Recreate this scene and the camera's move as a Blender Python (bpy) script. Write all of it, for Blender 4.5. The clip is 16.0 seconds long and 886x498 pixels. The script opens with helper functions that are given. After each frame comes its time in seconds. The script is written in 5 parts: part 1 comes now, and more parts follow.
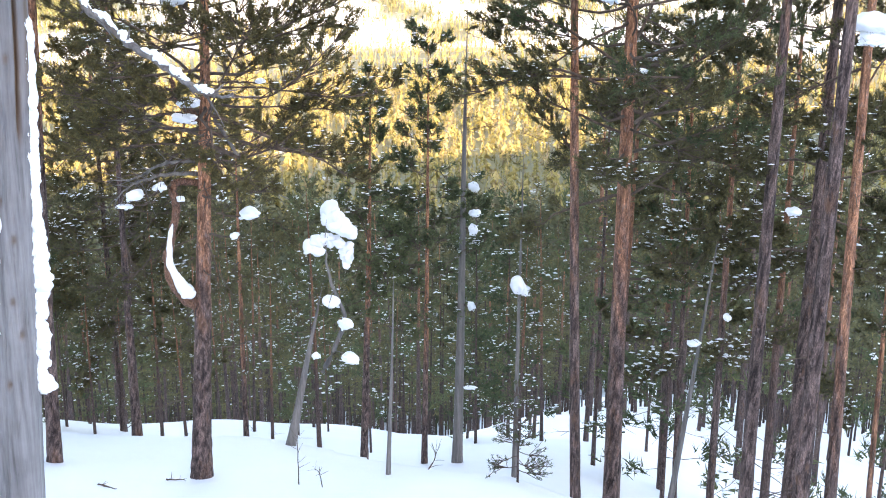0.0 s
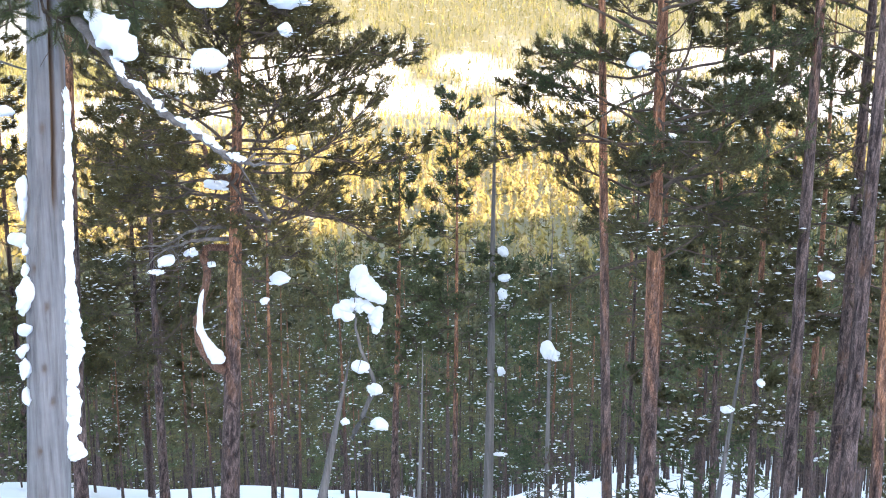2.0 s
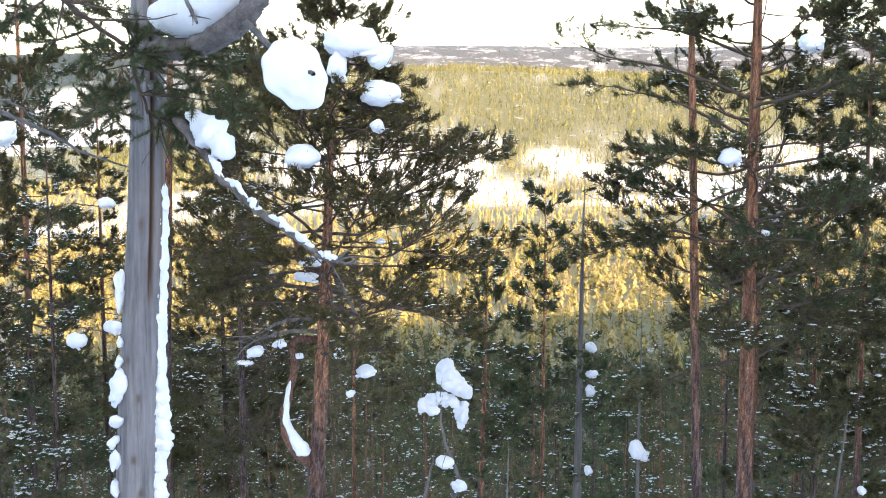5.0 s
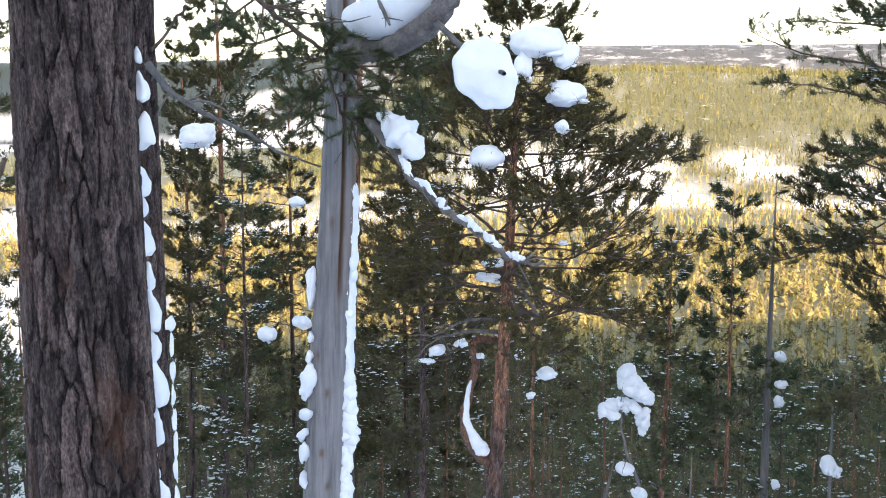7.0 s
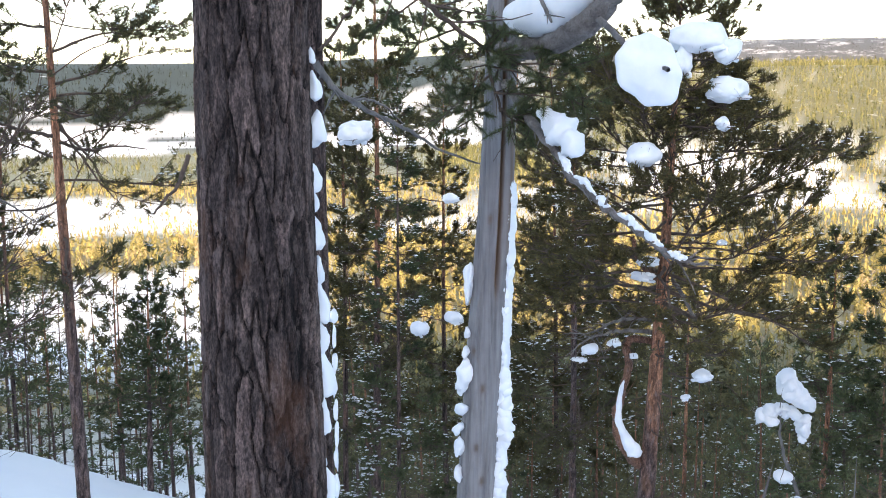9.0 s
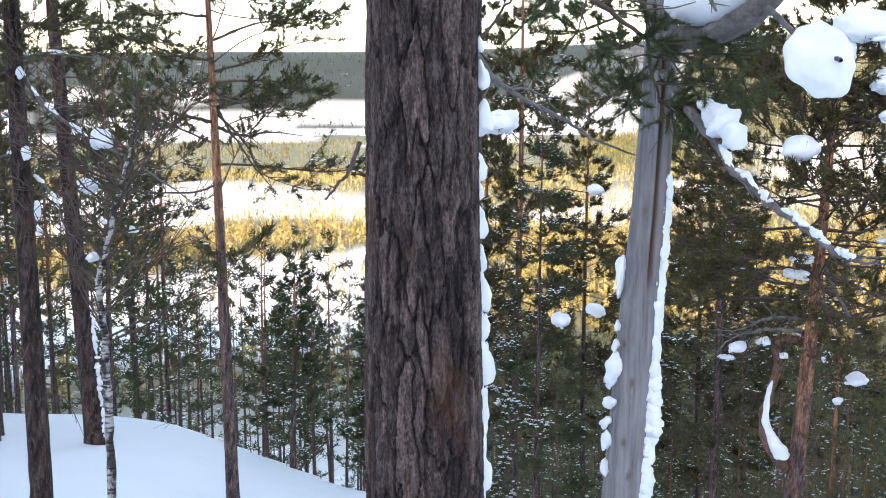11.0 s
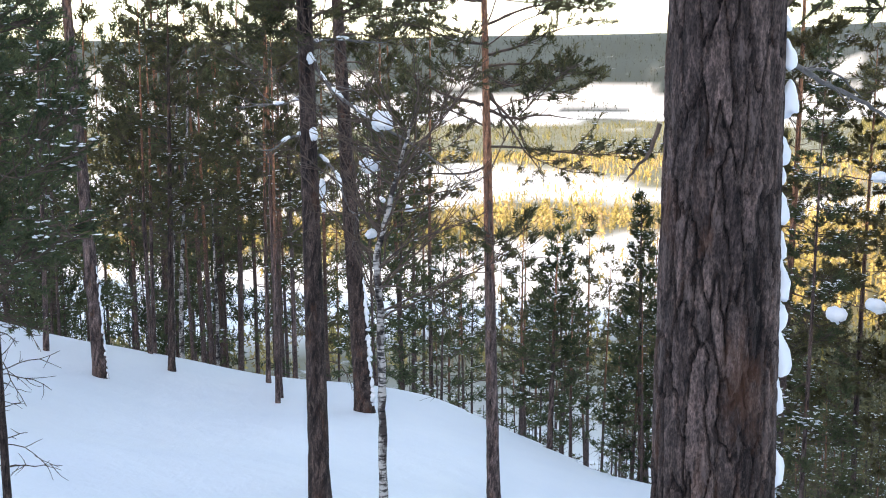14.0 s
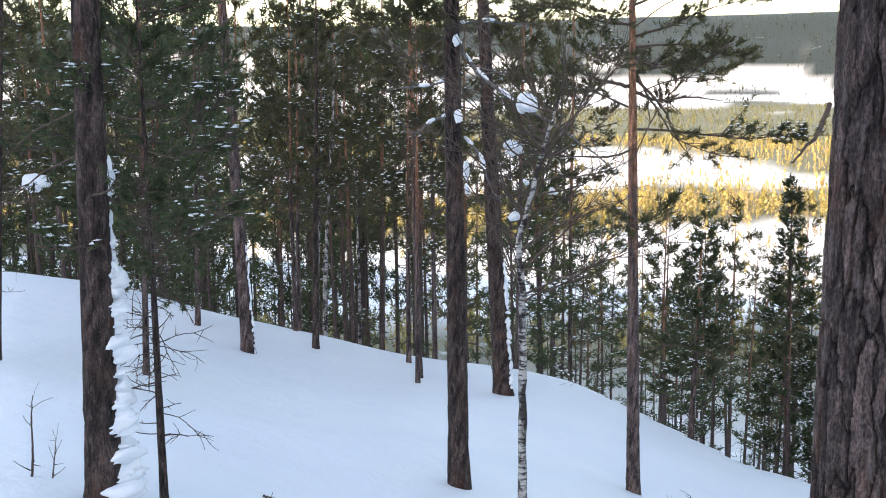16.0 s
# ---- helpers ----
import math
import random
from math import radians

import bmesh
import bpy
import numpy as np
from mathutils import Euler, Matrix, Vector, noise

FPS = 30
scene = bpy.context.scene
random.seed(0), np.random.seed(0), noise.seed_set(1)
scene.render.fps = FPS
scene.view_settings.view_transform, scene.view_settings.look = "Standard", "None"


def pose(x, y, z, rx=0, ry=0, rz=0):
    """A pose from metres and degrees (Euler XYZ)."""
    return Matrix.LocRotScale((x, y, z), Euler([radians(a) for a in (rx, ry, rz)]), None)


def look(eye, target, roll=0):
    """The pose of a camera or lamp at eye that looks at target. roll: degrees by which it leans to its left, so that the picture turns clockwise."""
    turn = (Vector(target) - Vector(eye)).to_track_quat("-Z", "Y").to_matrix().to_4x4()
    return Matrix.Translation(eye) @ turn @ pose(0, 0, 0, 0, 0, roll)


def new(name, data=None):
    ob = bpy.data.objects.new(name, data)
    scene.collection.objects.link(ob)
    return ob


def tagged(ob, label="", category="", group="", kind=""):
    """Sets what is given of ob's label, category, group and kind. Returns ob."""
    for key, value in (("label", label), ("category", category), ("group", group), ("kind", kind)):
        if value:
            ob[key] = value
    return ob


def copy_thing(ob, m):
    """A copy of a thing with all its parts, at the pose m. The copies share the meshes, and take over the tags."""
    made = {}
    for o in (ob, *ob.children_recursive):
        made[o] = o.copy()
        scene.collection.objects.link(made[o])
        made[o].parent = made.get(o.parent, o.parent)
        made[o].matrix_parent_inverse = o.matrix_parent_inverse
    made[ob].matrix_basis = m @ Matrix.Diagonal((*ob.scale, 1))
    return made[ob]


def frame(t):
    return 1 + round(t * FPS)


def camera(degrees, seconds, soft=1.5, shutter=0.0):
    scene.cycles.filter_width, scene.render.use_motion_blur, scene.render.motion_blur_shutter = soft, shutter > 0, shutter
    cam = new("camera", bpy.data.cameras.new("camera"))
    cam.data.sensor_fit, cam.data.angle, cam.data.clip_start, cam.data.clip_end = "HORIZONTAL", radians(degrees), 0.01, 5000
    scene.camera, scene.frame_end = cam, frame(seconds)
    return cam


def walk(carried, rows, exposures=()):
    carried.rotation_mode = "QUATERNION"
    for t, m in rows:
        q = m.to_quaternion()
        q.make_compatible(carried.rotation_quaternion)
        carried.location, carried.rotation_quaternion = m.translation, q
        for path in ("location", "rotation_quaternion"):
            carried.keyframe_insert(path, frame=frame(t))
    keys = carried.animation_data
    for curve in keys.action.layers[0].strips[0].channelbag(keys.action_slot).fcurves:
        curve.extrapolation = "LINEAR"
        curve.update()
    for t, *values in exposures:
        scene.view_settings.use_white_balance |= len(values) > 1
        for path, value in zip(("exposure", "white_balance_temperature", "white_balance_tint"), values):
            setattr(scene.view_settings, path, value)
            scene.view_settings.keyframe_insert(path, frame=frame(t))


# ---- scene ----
cam = camera(44.6, 16.0, 1.0)
# seconds, eye, then yaw to the left, pitch and roll in degrees
ROWS = [
    (0, -0.017, 0.016, 1.597, 0.00, -15.71, 0.13),
    (0.5, -0.019, 0.017, 1.597, 0.34, -16.48, -0.24),
    (1, -0.020, 0.022, 1.599, 0.72, -15.60, -0.57),
    (1.5, -0.021, 0.027, 1.600, 1.07, -13.83, -0.31),
    (2, -0.024, 0.032, 1.603, 1.57, -12.31, -0.34),
    (2.5, -0.025, 0.033, 1.607, 1.81, -10.66, -0.13),
    (3, -0.026, 0.026, 1.609, 1.72, -9.43, -0.17),
    (5.5, -0.045, 0.079, 1.630, 8.73, -7.17, -0.59),
    (6, -0.054, 0.094, 1.627, 11.33, -6.95, -0.82),
    (6.5, -0.060, 0.111, 1.624, 12.86, -7.08, -0.60),
    (7, -0.076, 0.102, 1.622, 15.77, -7.26, -0.64),
    (7.5, -0.084, 0.098, 1.624, 18.29, -7.43, -0.68),
    (8, -0.089, 0.091, 1.627, 20.24, -7.28, -0.90),
    (8.5, -0.094, 0.084, 1.625, 21.70, -7.30, -0.94),
    (9, -0.103, 0.081, 1.624, 23.81, -7.31, -0.85),
    (11.5, -0.169, 0.049, 1.625, 33.28, -7.94, -0.29),
    (12, -0.183, 0.044, 1.623, 35.45, -8.07, -0.32),
    (12.5, -0.197, 0.037, 1.622, 37.56, -8.30, -0.38),
    (13, -0.192, 0.015, 1.623, 40.65, -8.53, -0.48),
    (13.5, -0.201, 0.002, 1.623, 42.92, -8.62, -0.31),
    (14, -0.213, -0.005, 1.622, 45.09, -8.57, -0.52),
    (14.5, -0.221, -0.006, 1.619, 46.74, -8.67, -0.59),
    (15, -0.231, -0.007, 1.616, 48.74, -9.15, -0.76),
    (15.5, -0.243, -0.011, 1.614, 50.78, -9.31, -0.36),
    (16, -0.253, -0.011, 1.613, 52.57, -9.37, -0.79),
]


def aim(x, y, z, yaw, pitch, roll):
    a, p = radians(yaw), radians(pitch)
    return look((x, y, z), (x - math.sin(a) * math.cos(p), y + math.cos(a) * math.cos(p), z + math.sin(p)), roll)


walk(cam, [(t, aim(*row)) for t, *row in ROWS], [(0.0, 2.80, 7650, 18), (3.0, 2.76, 7300, 16), (5.5, 2.27, 7400, 16), (9.0, 2.06, 7350, 16), (12.0, 2.16, 7450, 16), (16.0, 2.0, 7550, 16)])

# ---- light: a low sun from behind the unseen hill added at the camera's back, and the sky ----
SUN_UP, SUN_WAY = radians(14.5), (-0.42, 0.9075)
world = bpy.data.worlds.new("sky")
scene.world = world
world.use_nodes = True
sky = world.node_tree.nodes.new("ShaderNodeTexSky")
sky.sky_type, sky.sun_disc, sky.sun_elevation = "NISHITA", False, SUN_UP
sky.sun_rotation = math.atan2(-SUN_WAY[0], -SUN_WAY[1])
sky.air_density, sky.dust_density, sky.ozone_density = 1.0, 1.0, 1.0
back_node = world.node_tree.nodes["Background"]
back_node.inputs["Strength"].default_value = 0.15
world.node_tree.links.new(sky.outputs["Color"], back_node.inputs["Color"])
sun = new("sun", bpy.data.lights.new("sun", "SUN"))
sun.data.energy, sun.data.angle, sun.data.color = 3.05, radians(0.5), (1.0, 0.83, 0.60)
sun.matrix_world = look((0, 0, 60), (SUN_WAY[0] * 10, SUN_WAY[1] * 10, 60 - 10 * math.tan(SUN_UP)))


# ---- materials ----
def material(name, rough=0.8):
    m = bpy.data.materials.new(name)
    m.use_nodes = True
    nodes, links = m.node_tree.nodes, m.node_tree.links
    shader = nodes["Principled BSDF"]
    shader.inputs["Roughness"].default_value = rough
    shader.inputs["Specular IOR Level"].default_value = 0.25
    return m, nodes, links, shader


def ramp(nodes, links, source, *stops):
    node = nodes.new("ShaderNodeValToRGB")
    cr = node.color_ramp
    while len(cr.elements) < len(stops):
        cr.elements.new(0.5)
    for e, (at, colour) in zip(cr.elements, stops):
        e.position, e.color = at, (*colour, 1)
    links.new(source, node.inputs[0])
    return node.outputs["Color"]


def noise_node(nodes, links, scale, detail=4.0, stretch=None, kind="Object", rough=0.6):
    where = nodes.new("ShaderNodeTexCoord").outputs[kind]
    if stretch:
        mapping = nodes.new("ShaderNodeMapping")
        mapping.inputs["Scale"].default_value = stretch
        links.new(where, mapping.inputs["Vector"])
        where = mapping.outputs["Vector"]
    node = nodes.new("ShaderNodeTexNoise")
    node.inputs["Scale"].default_value, node.inputs["Detail"].default_value, node.inputs["Roughness"].default_value = scale, detail, rough
    links.new(where, node.inputs["Vector"])
    return node.outputs["Fac"]


def mixed(nodes, links, fac, a, b, how="MIX"):
    node = nodes.new("ShaderNodeMix")
    node.data_type, node.blend_type = "RGBA", how
    for socket, value in ((node.inputs[0], fac), (node.inputs[6], a), (node.inputs[7], b)):
        if isinstance(value, (int, float)):
            socket.default_value = value
        elif isinstance(value, tuple):
            socket.default_value = (*value, 1)
        else:
            links.new(value, socket)
    return node.outputs[2]


def bump(nodes, links, shader, source, strength=0.4, distance=0.01):
    node = nodes.new("ShaderNodeBump")
    node.inputs["Strength"].default_value, node.inputs["Distance"].default_value = strength, distance
    links.new(source, node.inputs["Height"])
    links.new(node.outputs["Normal"], shader.inputs["Normal"])


def attribute(nodes, name):
    node = nodes.new("ShaderNodeAttribute")
    node.attribute_name = name
    return node.outputs["Fac"]


def bark_material(name, low, low_dark, high, high_dark):
    """Pine bark: grey-brown plates low down, thin orange flakes higher up; 'upper' says how much of the latter."""
    m, n, l, s = material(name, 0.9)
    grain = noise_node(n, l, 9, 6, (1, 1, 0.22))
    fine = noise_node(n, l, 70, 7, (1, 1, 0.22), rough=0.75)
    grit = noise_node(n, l, 190, 4, (1, 1, 0.45), rough=0.7)
    lower = ramp(n, l, grain, (0.30, low_dark), (0.72, low))
    upper = ramp(n, l, grain, (0.28, high_dark), (0.70, high))
    mix = mixed(n, l, attribute(n, "upper"), lower, upper)
    # furrows: darker bark, deepened further with painted shade
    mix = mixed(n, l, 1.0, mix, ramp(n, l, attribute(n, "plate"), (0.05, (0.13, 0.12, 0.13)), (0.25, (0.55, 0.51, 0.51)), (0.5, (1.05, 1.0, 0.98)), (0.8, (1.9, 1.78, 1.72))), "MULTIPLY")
    dirt = ramp(n, l, fine, (0.36, (0.40, 0.39, 0.40)), (0.5, (0.95, 0.95, 0.95)), (0.62, (1.75, 1.70, 1.68)))
    mix = mixed(n, l, 1.0, mix, dirt, "MULTIPLY")
    mix = mixed(n, l, 1.0, mix, ramp(n, l, grit, (0.38, (0.5, 0.5, 0.51)), (0.5, (1.0, 1.0, 1.0)), (0.62, (1.6, 1.58, 1.56))), "MULTIPLY")
    # pale scaly flakes and rusty spots where the outer layer has come off
    scale = noise_node(n, l, 30, 7, (1, 1, 0.35), rough=0.7)
    mix = mixed(n, l, ramp(n, l, scale, (0.55, (0, 0, 0)), (0.63, (0.6, 0.6, 0.6))), mix, tuple(1.9 * c for c in low))
    rust = noise_node(n, l, 7, 6, (1, 1, 0.4), rough=0.7)
    mix = mixed(n, l, ramp(n, l, rust, (0.54, (0, 0, 0)), (0.66, (0.42, 0.42, 0.42))), mix, tuple(0.7 * c for c in high))
    l.new(mix, s.inputs["Base Color"])
    bump(n, l, s, mixed(n, l, 0.4, fine, grit), 1.0, 0.02)
    return m


def plain_material(name, dark, light, scale=6.0, rough=0.85, stretch=None, relief=0.3, kind="Object"):
    m, n, l, s = material(name, rough)
    a = noise_node(n, l, scale, 6, stretch, kind)
    b = noise_node(n, l, scale * 7, 4, stretch, kind)
    base = ramp(n, l, a, (0.3, dark), (0.7, light))
    tone = ramp(n, l, b, (0.3, (0.75, 0.75, 0.75)), (0.7, (1.2, 1.2, 1.2)))
    l.new(mixed(n, l, 1.0, base, tone, "MULTIPLY"), s.inputs["Base Color"])
    bump(n, l, s, b, relief, 0.01)
    return m


def needle_material(name, dark, light, tip, spread=0.3):
    m, n, l, s = material(name, 0.55)
    where = noise_node(n, l, 1.6, 3)
    base = ramp(n, l, where, (0.3, dark), (0.7, light))
    info = n.new("ShaderNodeObjectInfo")
    tone = ramp(n, l, info.outputs["Random"], (0.0, (0.75, 0.8, 0.75)), (1.0, (1.2, 1.15, 1.1)))
    geo = n.new("ShaderNodeNewGeometry")
    leaf = ramp(n, l, geo.outputs["Random Per Island"], (0.0, (1 - spread, 1 - spread, 1 - spread)), (0.8, (1 + spread / 3, 1 + spread / 3, 1 + spread / 3)), (1.0, tip))
    l.new(mixed(n, l, 1.0, mixed(n, l, 1.0, base, tone, "MULTIPLY"), leaf, "MULTIPLY"), s.inputs["Base Color"])
    s.inputs["Specular IOR Level"].default_value = 0.2
    # thin needles let some of the light through
    glow, both = n.new("ShaderNodeBsdfTranslucent"), n.new("ShaderNodeMixShader")
    both.inputs[0].default_value = 0.5
    l.new(s.inputs["Base Color"].links[0].from_socket, glow.inputs["Color"])
    l.new(s.outputs[0], both.inputs[1])
    l.new(glow.outputs[0], both.inputs[2])
    l.new(both.outputs[0], n["Material Output"].inputs["Surface"])
    return m


def snow_material(name, scale=14.0):
    m, n, l, s = material(name, 0.65)
    a = noise_node(n, l, scale, 5)
    l.new(ramp(n, l, a, (0.3, (0.80, 0.83, 0.88)), (0.7, (0.90, 0.91, 0.93))), s.inputs["Base Color"])
    s.inputs["Subsurface Weight"].default_value = 0.0
    bump(n, l, s, noise_node(n, l, scale * 5, 4), 0.15, 0.01)
    return m


def stand_material(name, *tones):
    """Far conifers, with a tone of its own for each tree."""
    m, n, l, s = material(name, 0.7)
    base = ramp(n, l, attribute(n, "tone"), *tones)
    blotch = ramp(n, l, noise_node(n, l, 0.9, 4), (0.3, (0.65, 0.65, 0.65)), (0.7, (1.25, 1.25, 1.25)))
    l.new(mixed(n, l, 1.0, base, blotch, "MULTIPLY"), s.inputs["Base Color"])
    s.inputs["Specular IOR Level"].default_value = 0.1
    return m


BARK = bark_material("pine_bark", (0.128, 0.096, 0.090), (0.052, 0.038, 0.037), (0.31, 0.155, 0.090), (0.16, 0.082, 0.056))
DARK_BARK = bark_material("dark_pine_bark", (0.085, 0.062, 0.055), (0.022, 0.017, 0.017), (0.20, 0.085, 0.045), (0.10, 0.045, 0.03))
TWIG = plain_material("twig_bark", (0.060, 0.042, 0.034), (0.145, 0.104, 0.082), 12)
DEADWOOD = plain_material("grey_dead_wood", (0.085, 0.078, 0.076), (0.23, 0.21, 0.20), 16, 0.8, (1, 1, 0.07))
def grey_trunk_material():
    m, n, l, s = material("weathered_trunk", 0.8)
    grain = noise_node(n, l, 38, 6, (1, 1, 0.04))
    blotch = noise_node(n, l, 3.0, 5)
    base = ramp(n, l, grain, (0.30, (0.13, 0.125, 0.128)), (0.46, (0.215, 0.210, 0.218)), (0.70, (0.30, 0.294, 0.305)))
    base = mixed(n, l, 1.0, base, ramp(n, l, blotch, (0.3, (0.78, 0.76, 0.76)), (0.65, (1.1, 1.09, 1.08))), "MULTIPLY")
    # heartwood brown in crack and knots, plus painted shade down one side
    base = mixed(n, l, attribute(n, "heart_and_shade"), base, (0.13, 0.075, 0.045))
    l.new(base, s.inputs["Base Color"])
    bump(n, l, s, grain, 0.5, 0.006)
    return m


GREY_TRUNK = grey_trunk_material()
LIMB_WOOD = plain_material("limb_wood", (0.10, 0.080, 0.072), (0.27, 0.245, 0.235), 14, 0.85, (1, 1, 1), 0.8)
def birch_material():
    m, n, l, s = material("birch_bark", 0.6)
    bands = noise_node(n, l, 26, 5, (0.35, 0.35, 1.7))
    patches = noise_node(n, l, 9, 4, (1, 1, 0.6))
    base = ramp(n, l, bands, (0.40, (0.045, 0.040, 0.038)), (0.50, (0.40, 0.37, 0.35)), (0.7, (0.52, 0.49, 0.46)))
    dark = ramp(n, l, patches, (0.44, (0.12, 0.10, 0.10)), (0.54, (1, 1, 1)))
    l.new(mixed(n, l, 1.0, base, dark, "MULTIPLY"), s.inputs["Base Color"])
    bump(n, l, s, bands, 0.4, 0.006)
    return m


BIRCH = birch_material()
NEEDLES = needle_material("pine_needles", (0.086, 0.084, 0.046), (0.165, 0.152, 0.082), (1.5, 1.3, 0.95))
NEEDLES_GREEN = needle_material("fresh_pine_needles", (0.070, 0.088, 0.050), (0.135, 0.158, 0.085), (1.4, 1.3, 1.0))
# low sun and haze are painted into these pale gold tones
SUNLIT_NEEDLES = stand_material("sunlit_far_conifers", (0.0, (0.13, 0.115, 0.050)), (0.15, (0.22, 0.190, 0.070)), (0.5, (0.31, 0.260, 0.095)), (0.8, (0.37, 0.300, 0.125)), (1.0, (0.27, 0.205, 0.135)))
# sunlit yellow-green, with a dark end painted for shadow between the trees
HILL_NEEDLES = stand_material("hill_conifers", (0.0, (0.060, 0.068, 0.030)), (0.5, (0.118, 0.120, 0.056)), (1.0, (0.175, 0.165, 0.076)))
# distance haze is painted into the ridge trees as grey
HAZY_RIDGE_NEEDLES = stand_material("haze_grey_ridge_conifers", (0.0, (0.055, 0.055, 0.056)), (1.0, (0.125, 0.122, 0.120)))
# shade over the far left hills, painted as a darker green
SHADED_HILL_NEEDLES = stand_material("painted_shade_far_conifers", (0.0, (0.015, 0.020, 0.012)), (1.0, (0.040, 0.045, 0.026)))
# shaded counterpart of the gold conifers, its base colours kept darker
SHADE_NEEDLES = stand_material("shaded_slope_conifers", (0.0, (0.055, 0.060, 0.034)), (0.6, (0.095, 0.098, 0.052)), (1.0, (0.125, 0.118, 0.066)))
BROWN_NEEDLES = needle_material("dull_pine_needles", (0.105, 0.092, 0.046), (0.190, 0.160, 0.080), (1.5, 1.3, 0.95))
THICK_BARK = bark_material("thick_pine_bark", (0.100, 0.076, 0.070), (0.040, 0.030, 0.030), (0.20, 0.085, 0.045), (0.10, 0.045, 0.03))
SNOW = snow_material("branch_snow", 9)


def ground_material():
    m, n, l, s = material("snow_ground", 0.6)
    big = noise_node(n, l, 0.35, 6)
    base = ramp(n, l, big, (0.3, (0.85, 0.87, 0.91)), (0.7, (0.91, 0.92, 0.94)))
    # forest tone painted over the snow, dark like the shade among trees
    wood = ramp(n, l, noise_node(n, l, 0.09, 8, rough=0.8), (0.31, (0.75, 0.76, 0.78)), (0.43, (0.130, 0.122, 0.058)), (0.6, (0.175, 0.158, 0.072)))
    # ridge ground: snow patches in a grey that carries painted haze
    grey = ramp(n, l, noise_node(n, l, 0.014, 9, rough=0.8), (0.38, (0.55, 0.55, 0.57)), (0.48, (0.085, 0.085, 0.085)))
    # the left hills' ground gets the same painted shade
    grey = mixed(n, l, attribute(n, "hill_shade"), grey, ramp(n, l, noise_node(n, l, 0.012, 8, rough=0.75), (0.30, (0.5, 0.5, 0.52)), (0.38, (0.026, 0.031, 0.019))))
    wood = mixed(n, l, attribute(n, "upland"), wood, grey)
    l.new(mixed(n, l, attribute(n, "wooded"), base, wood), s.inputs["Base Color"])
    bump(n, l, s, mixed(n, l, 0.25, noise_node(n, l, 2.2, 7), noise_node(n, l, 13, 6, rough=0.7)), 0.45, 0.12)
    return m


GROUND = ground_material()

# ---- the land ----


def smooth(a, b, v):
    t = np.clip((v - a) / (b - a), 0.0, 1.0)
    return t * t * (3 - 2 * t)


def height(x, y):
    """The land: a knoll under the camera that breaks off into a valley, with a flat floor and hills beyond, and a
    higher, unseen hill added behind.
    """
    x, y = np.asarray(x, float), np.asarray(y, float)
    r, az = np.hypot(x, y), np.degrees(np.arctan2(-x, y))
    fall = np.interp(az, [-25, -12, -9, -7, -4, 0, 5, 15, 37, 46, 61, 75, 95], [9.3, 7.8, 7.1, 6.9, 6.6, 6.5, 6.8, 7.2, 7.2, 6.1, 5.2, 3.75, 3.6])
    grade = np.interp(az, [-12, 0, 30, 44, 62, 80], [0.40, 0.50, 0.50, 0.47, 0.46, 0.46])
    crest = 15.5 + 0.215 * np.clip(az, 0, 95) + 0.2 * np.clip(-az - 40, 0, 60)
    q = (r * r + 0.5) / (crest * crest + 0.5)
    knoll = -fall * (q ** 0.325 - (0.5 / (crest * crest + 0.5)) ** 0.325)
    over = np.maximum(r - crest + 2.0, 0.0)
    slope = -fall - grade * (over * over / (over + 5.0))
    near = np.where(r < crest - 6.0, knoll, -0.35 * np.logaddexp(-knoll / 0.35, -np.where(r < crest - 2.0, knoll + 0.3 * (crest - 2.0 - r), slope) / 0.35))
    near = near + 0.12 * np.sin(x * 0.9 + 1.3) * np.sin(y * 0.7 + 0.4) * smooth(5, 12, r) * (r < 60) + 0.25 * np.sin(x * 0.31) * np.cos(y * 0.27 + 1) * smooth(8, 20, r)
    # valley floor and the hills past it
    floor = -62.0 + 2.5 * np.sin(x * 0.011 + 1) * np.sin(y * 0.013)
    soft = 6.0
    land = soft * np.logaddexp(near / soft, floor / soft)
    land = np.where(near > -35, near + (land - near) * smooth(-20, -35, near), land)
    open_left = smooth(14, 26, az)
    foot, top = 720 + 1500 * open_left, 1500 + 1900 * open_left
    hill = 62 + top * np.tan(np.radians(1.75 + 0.2 * np.sin(np.radians(az * 7)) + 0.15 * np.sin(np.radians(az * 19))))
    land = land + hill * smooth(foot, top, r) ** 1.15
    ridge = 3900 * np.tan(np.radians(3.2 - 0.7 * smooth(16, 40, az) + 0.12 * np.sin(np.radians(az * 11))))
    land = np.where(r > 2300, np.maximum(land, -62 + (ridge + 62) * smooth(2500, 3900, r)), land)
    # an unseen hill added behind, to keep the low sun off the near forest
    back = -(SUN_WAY[0] * x + SUN_WAY[1] * y)
    rise = 43.0 * smooth(2.0, 95.0, back)
    return np.where(back > 0, np.maximum(near, -4.0) + rise, land)


def az_r(x, y):
    return np.degrees(np.arctan2(-x, y)), np.hypot(x, y)


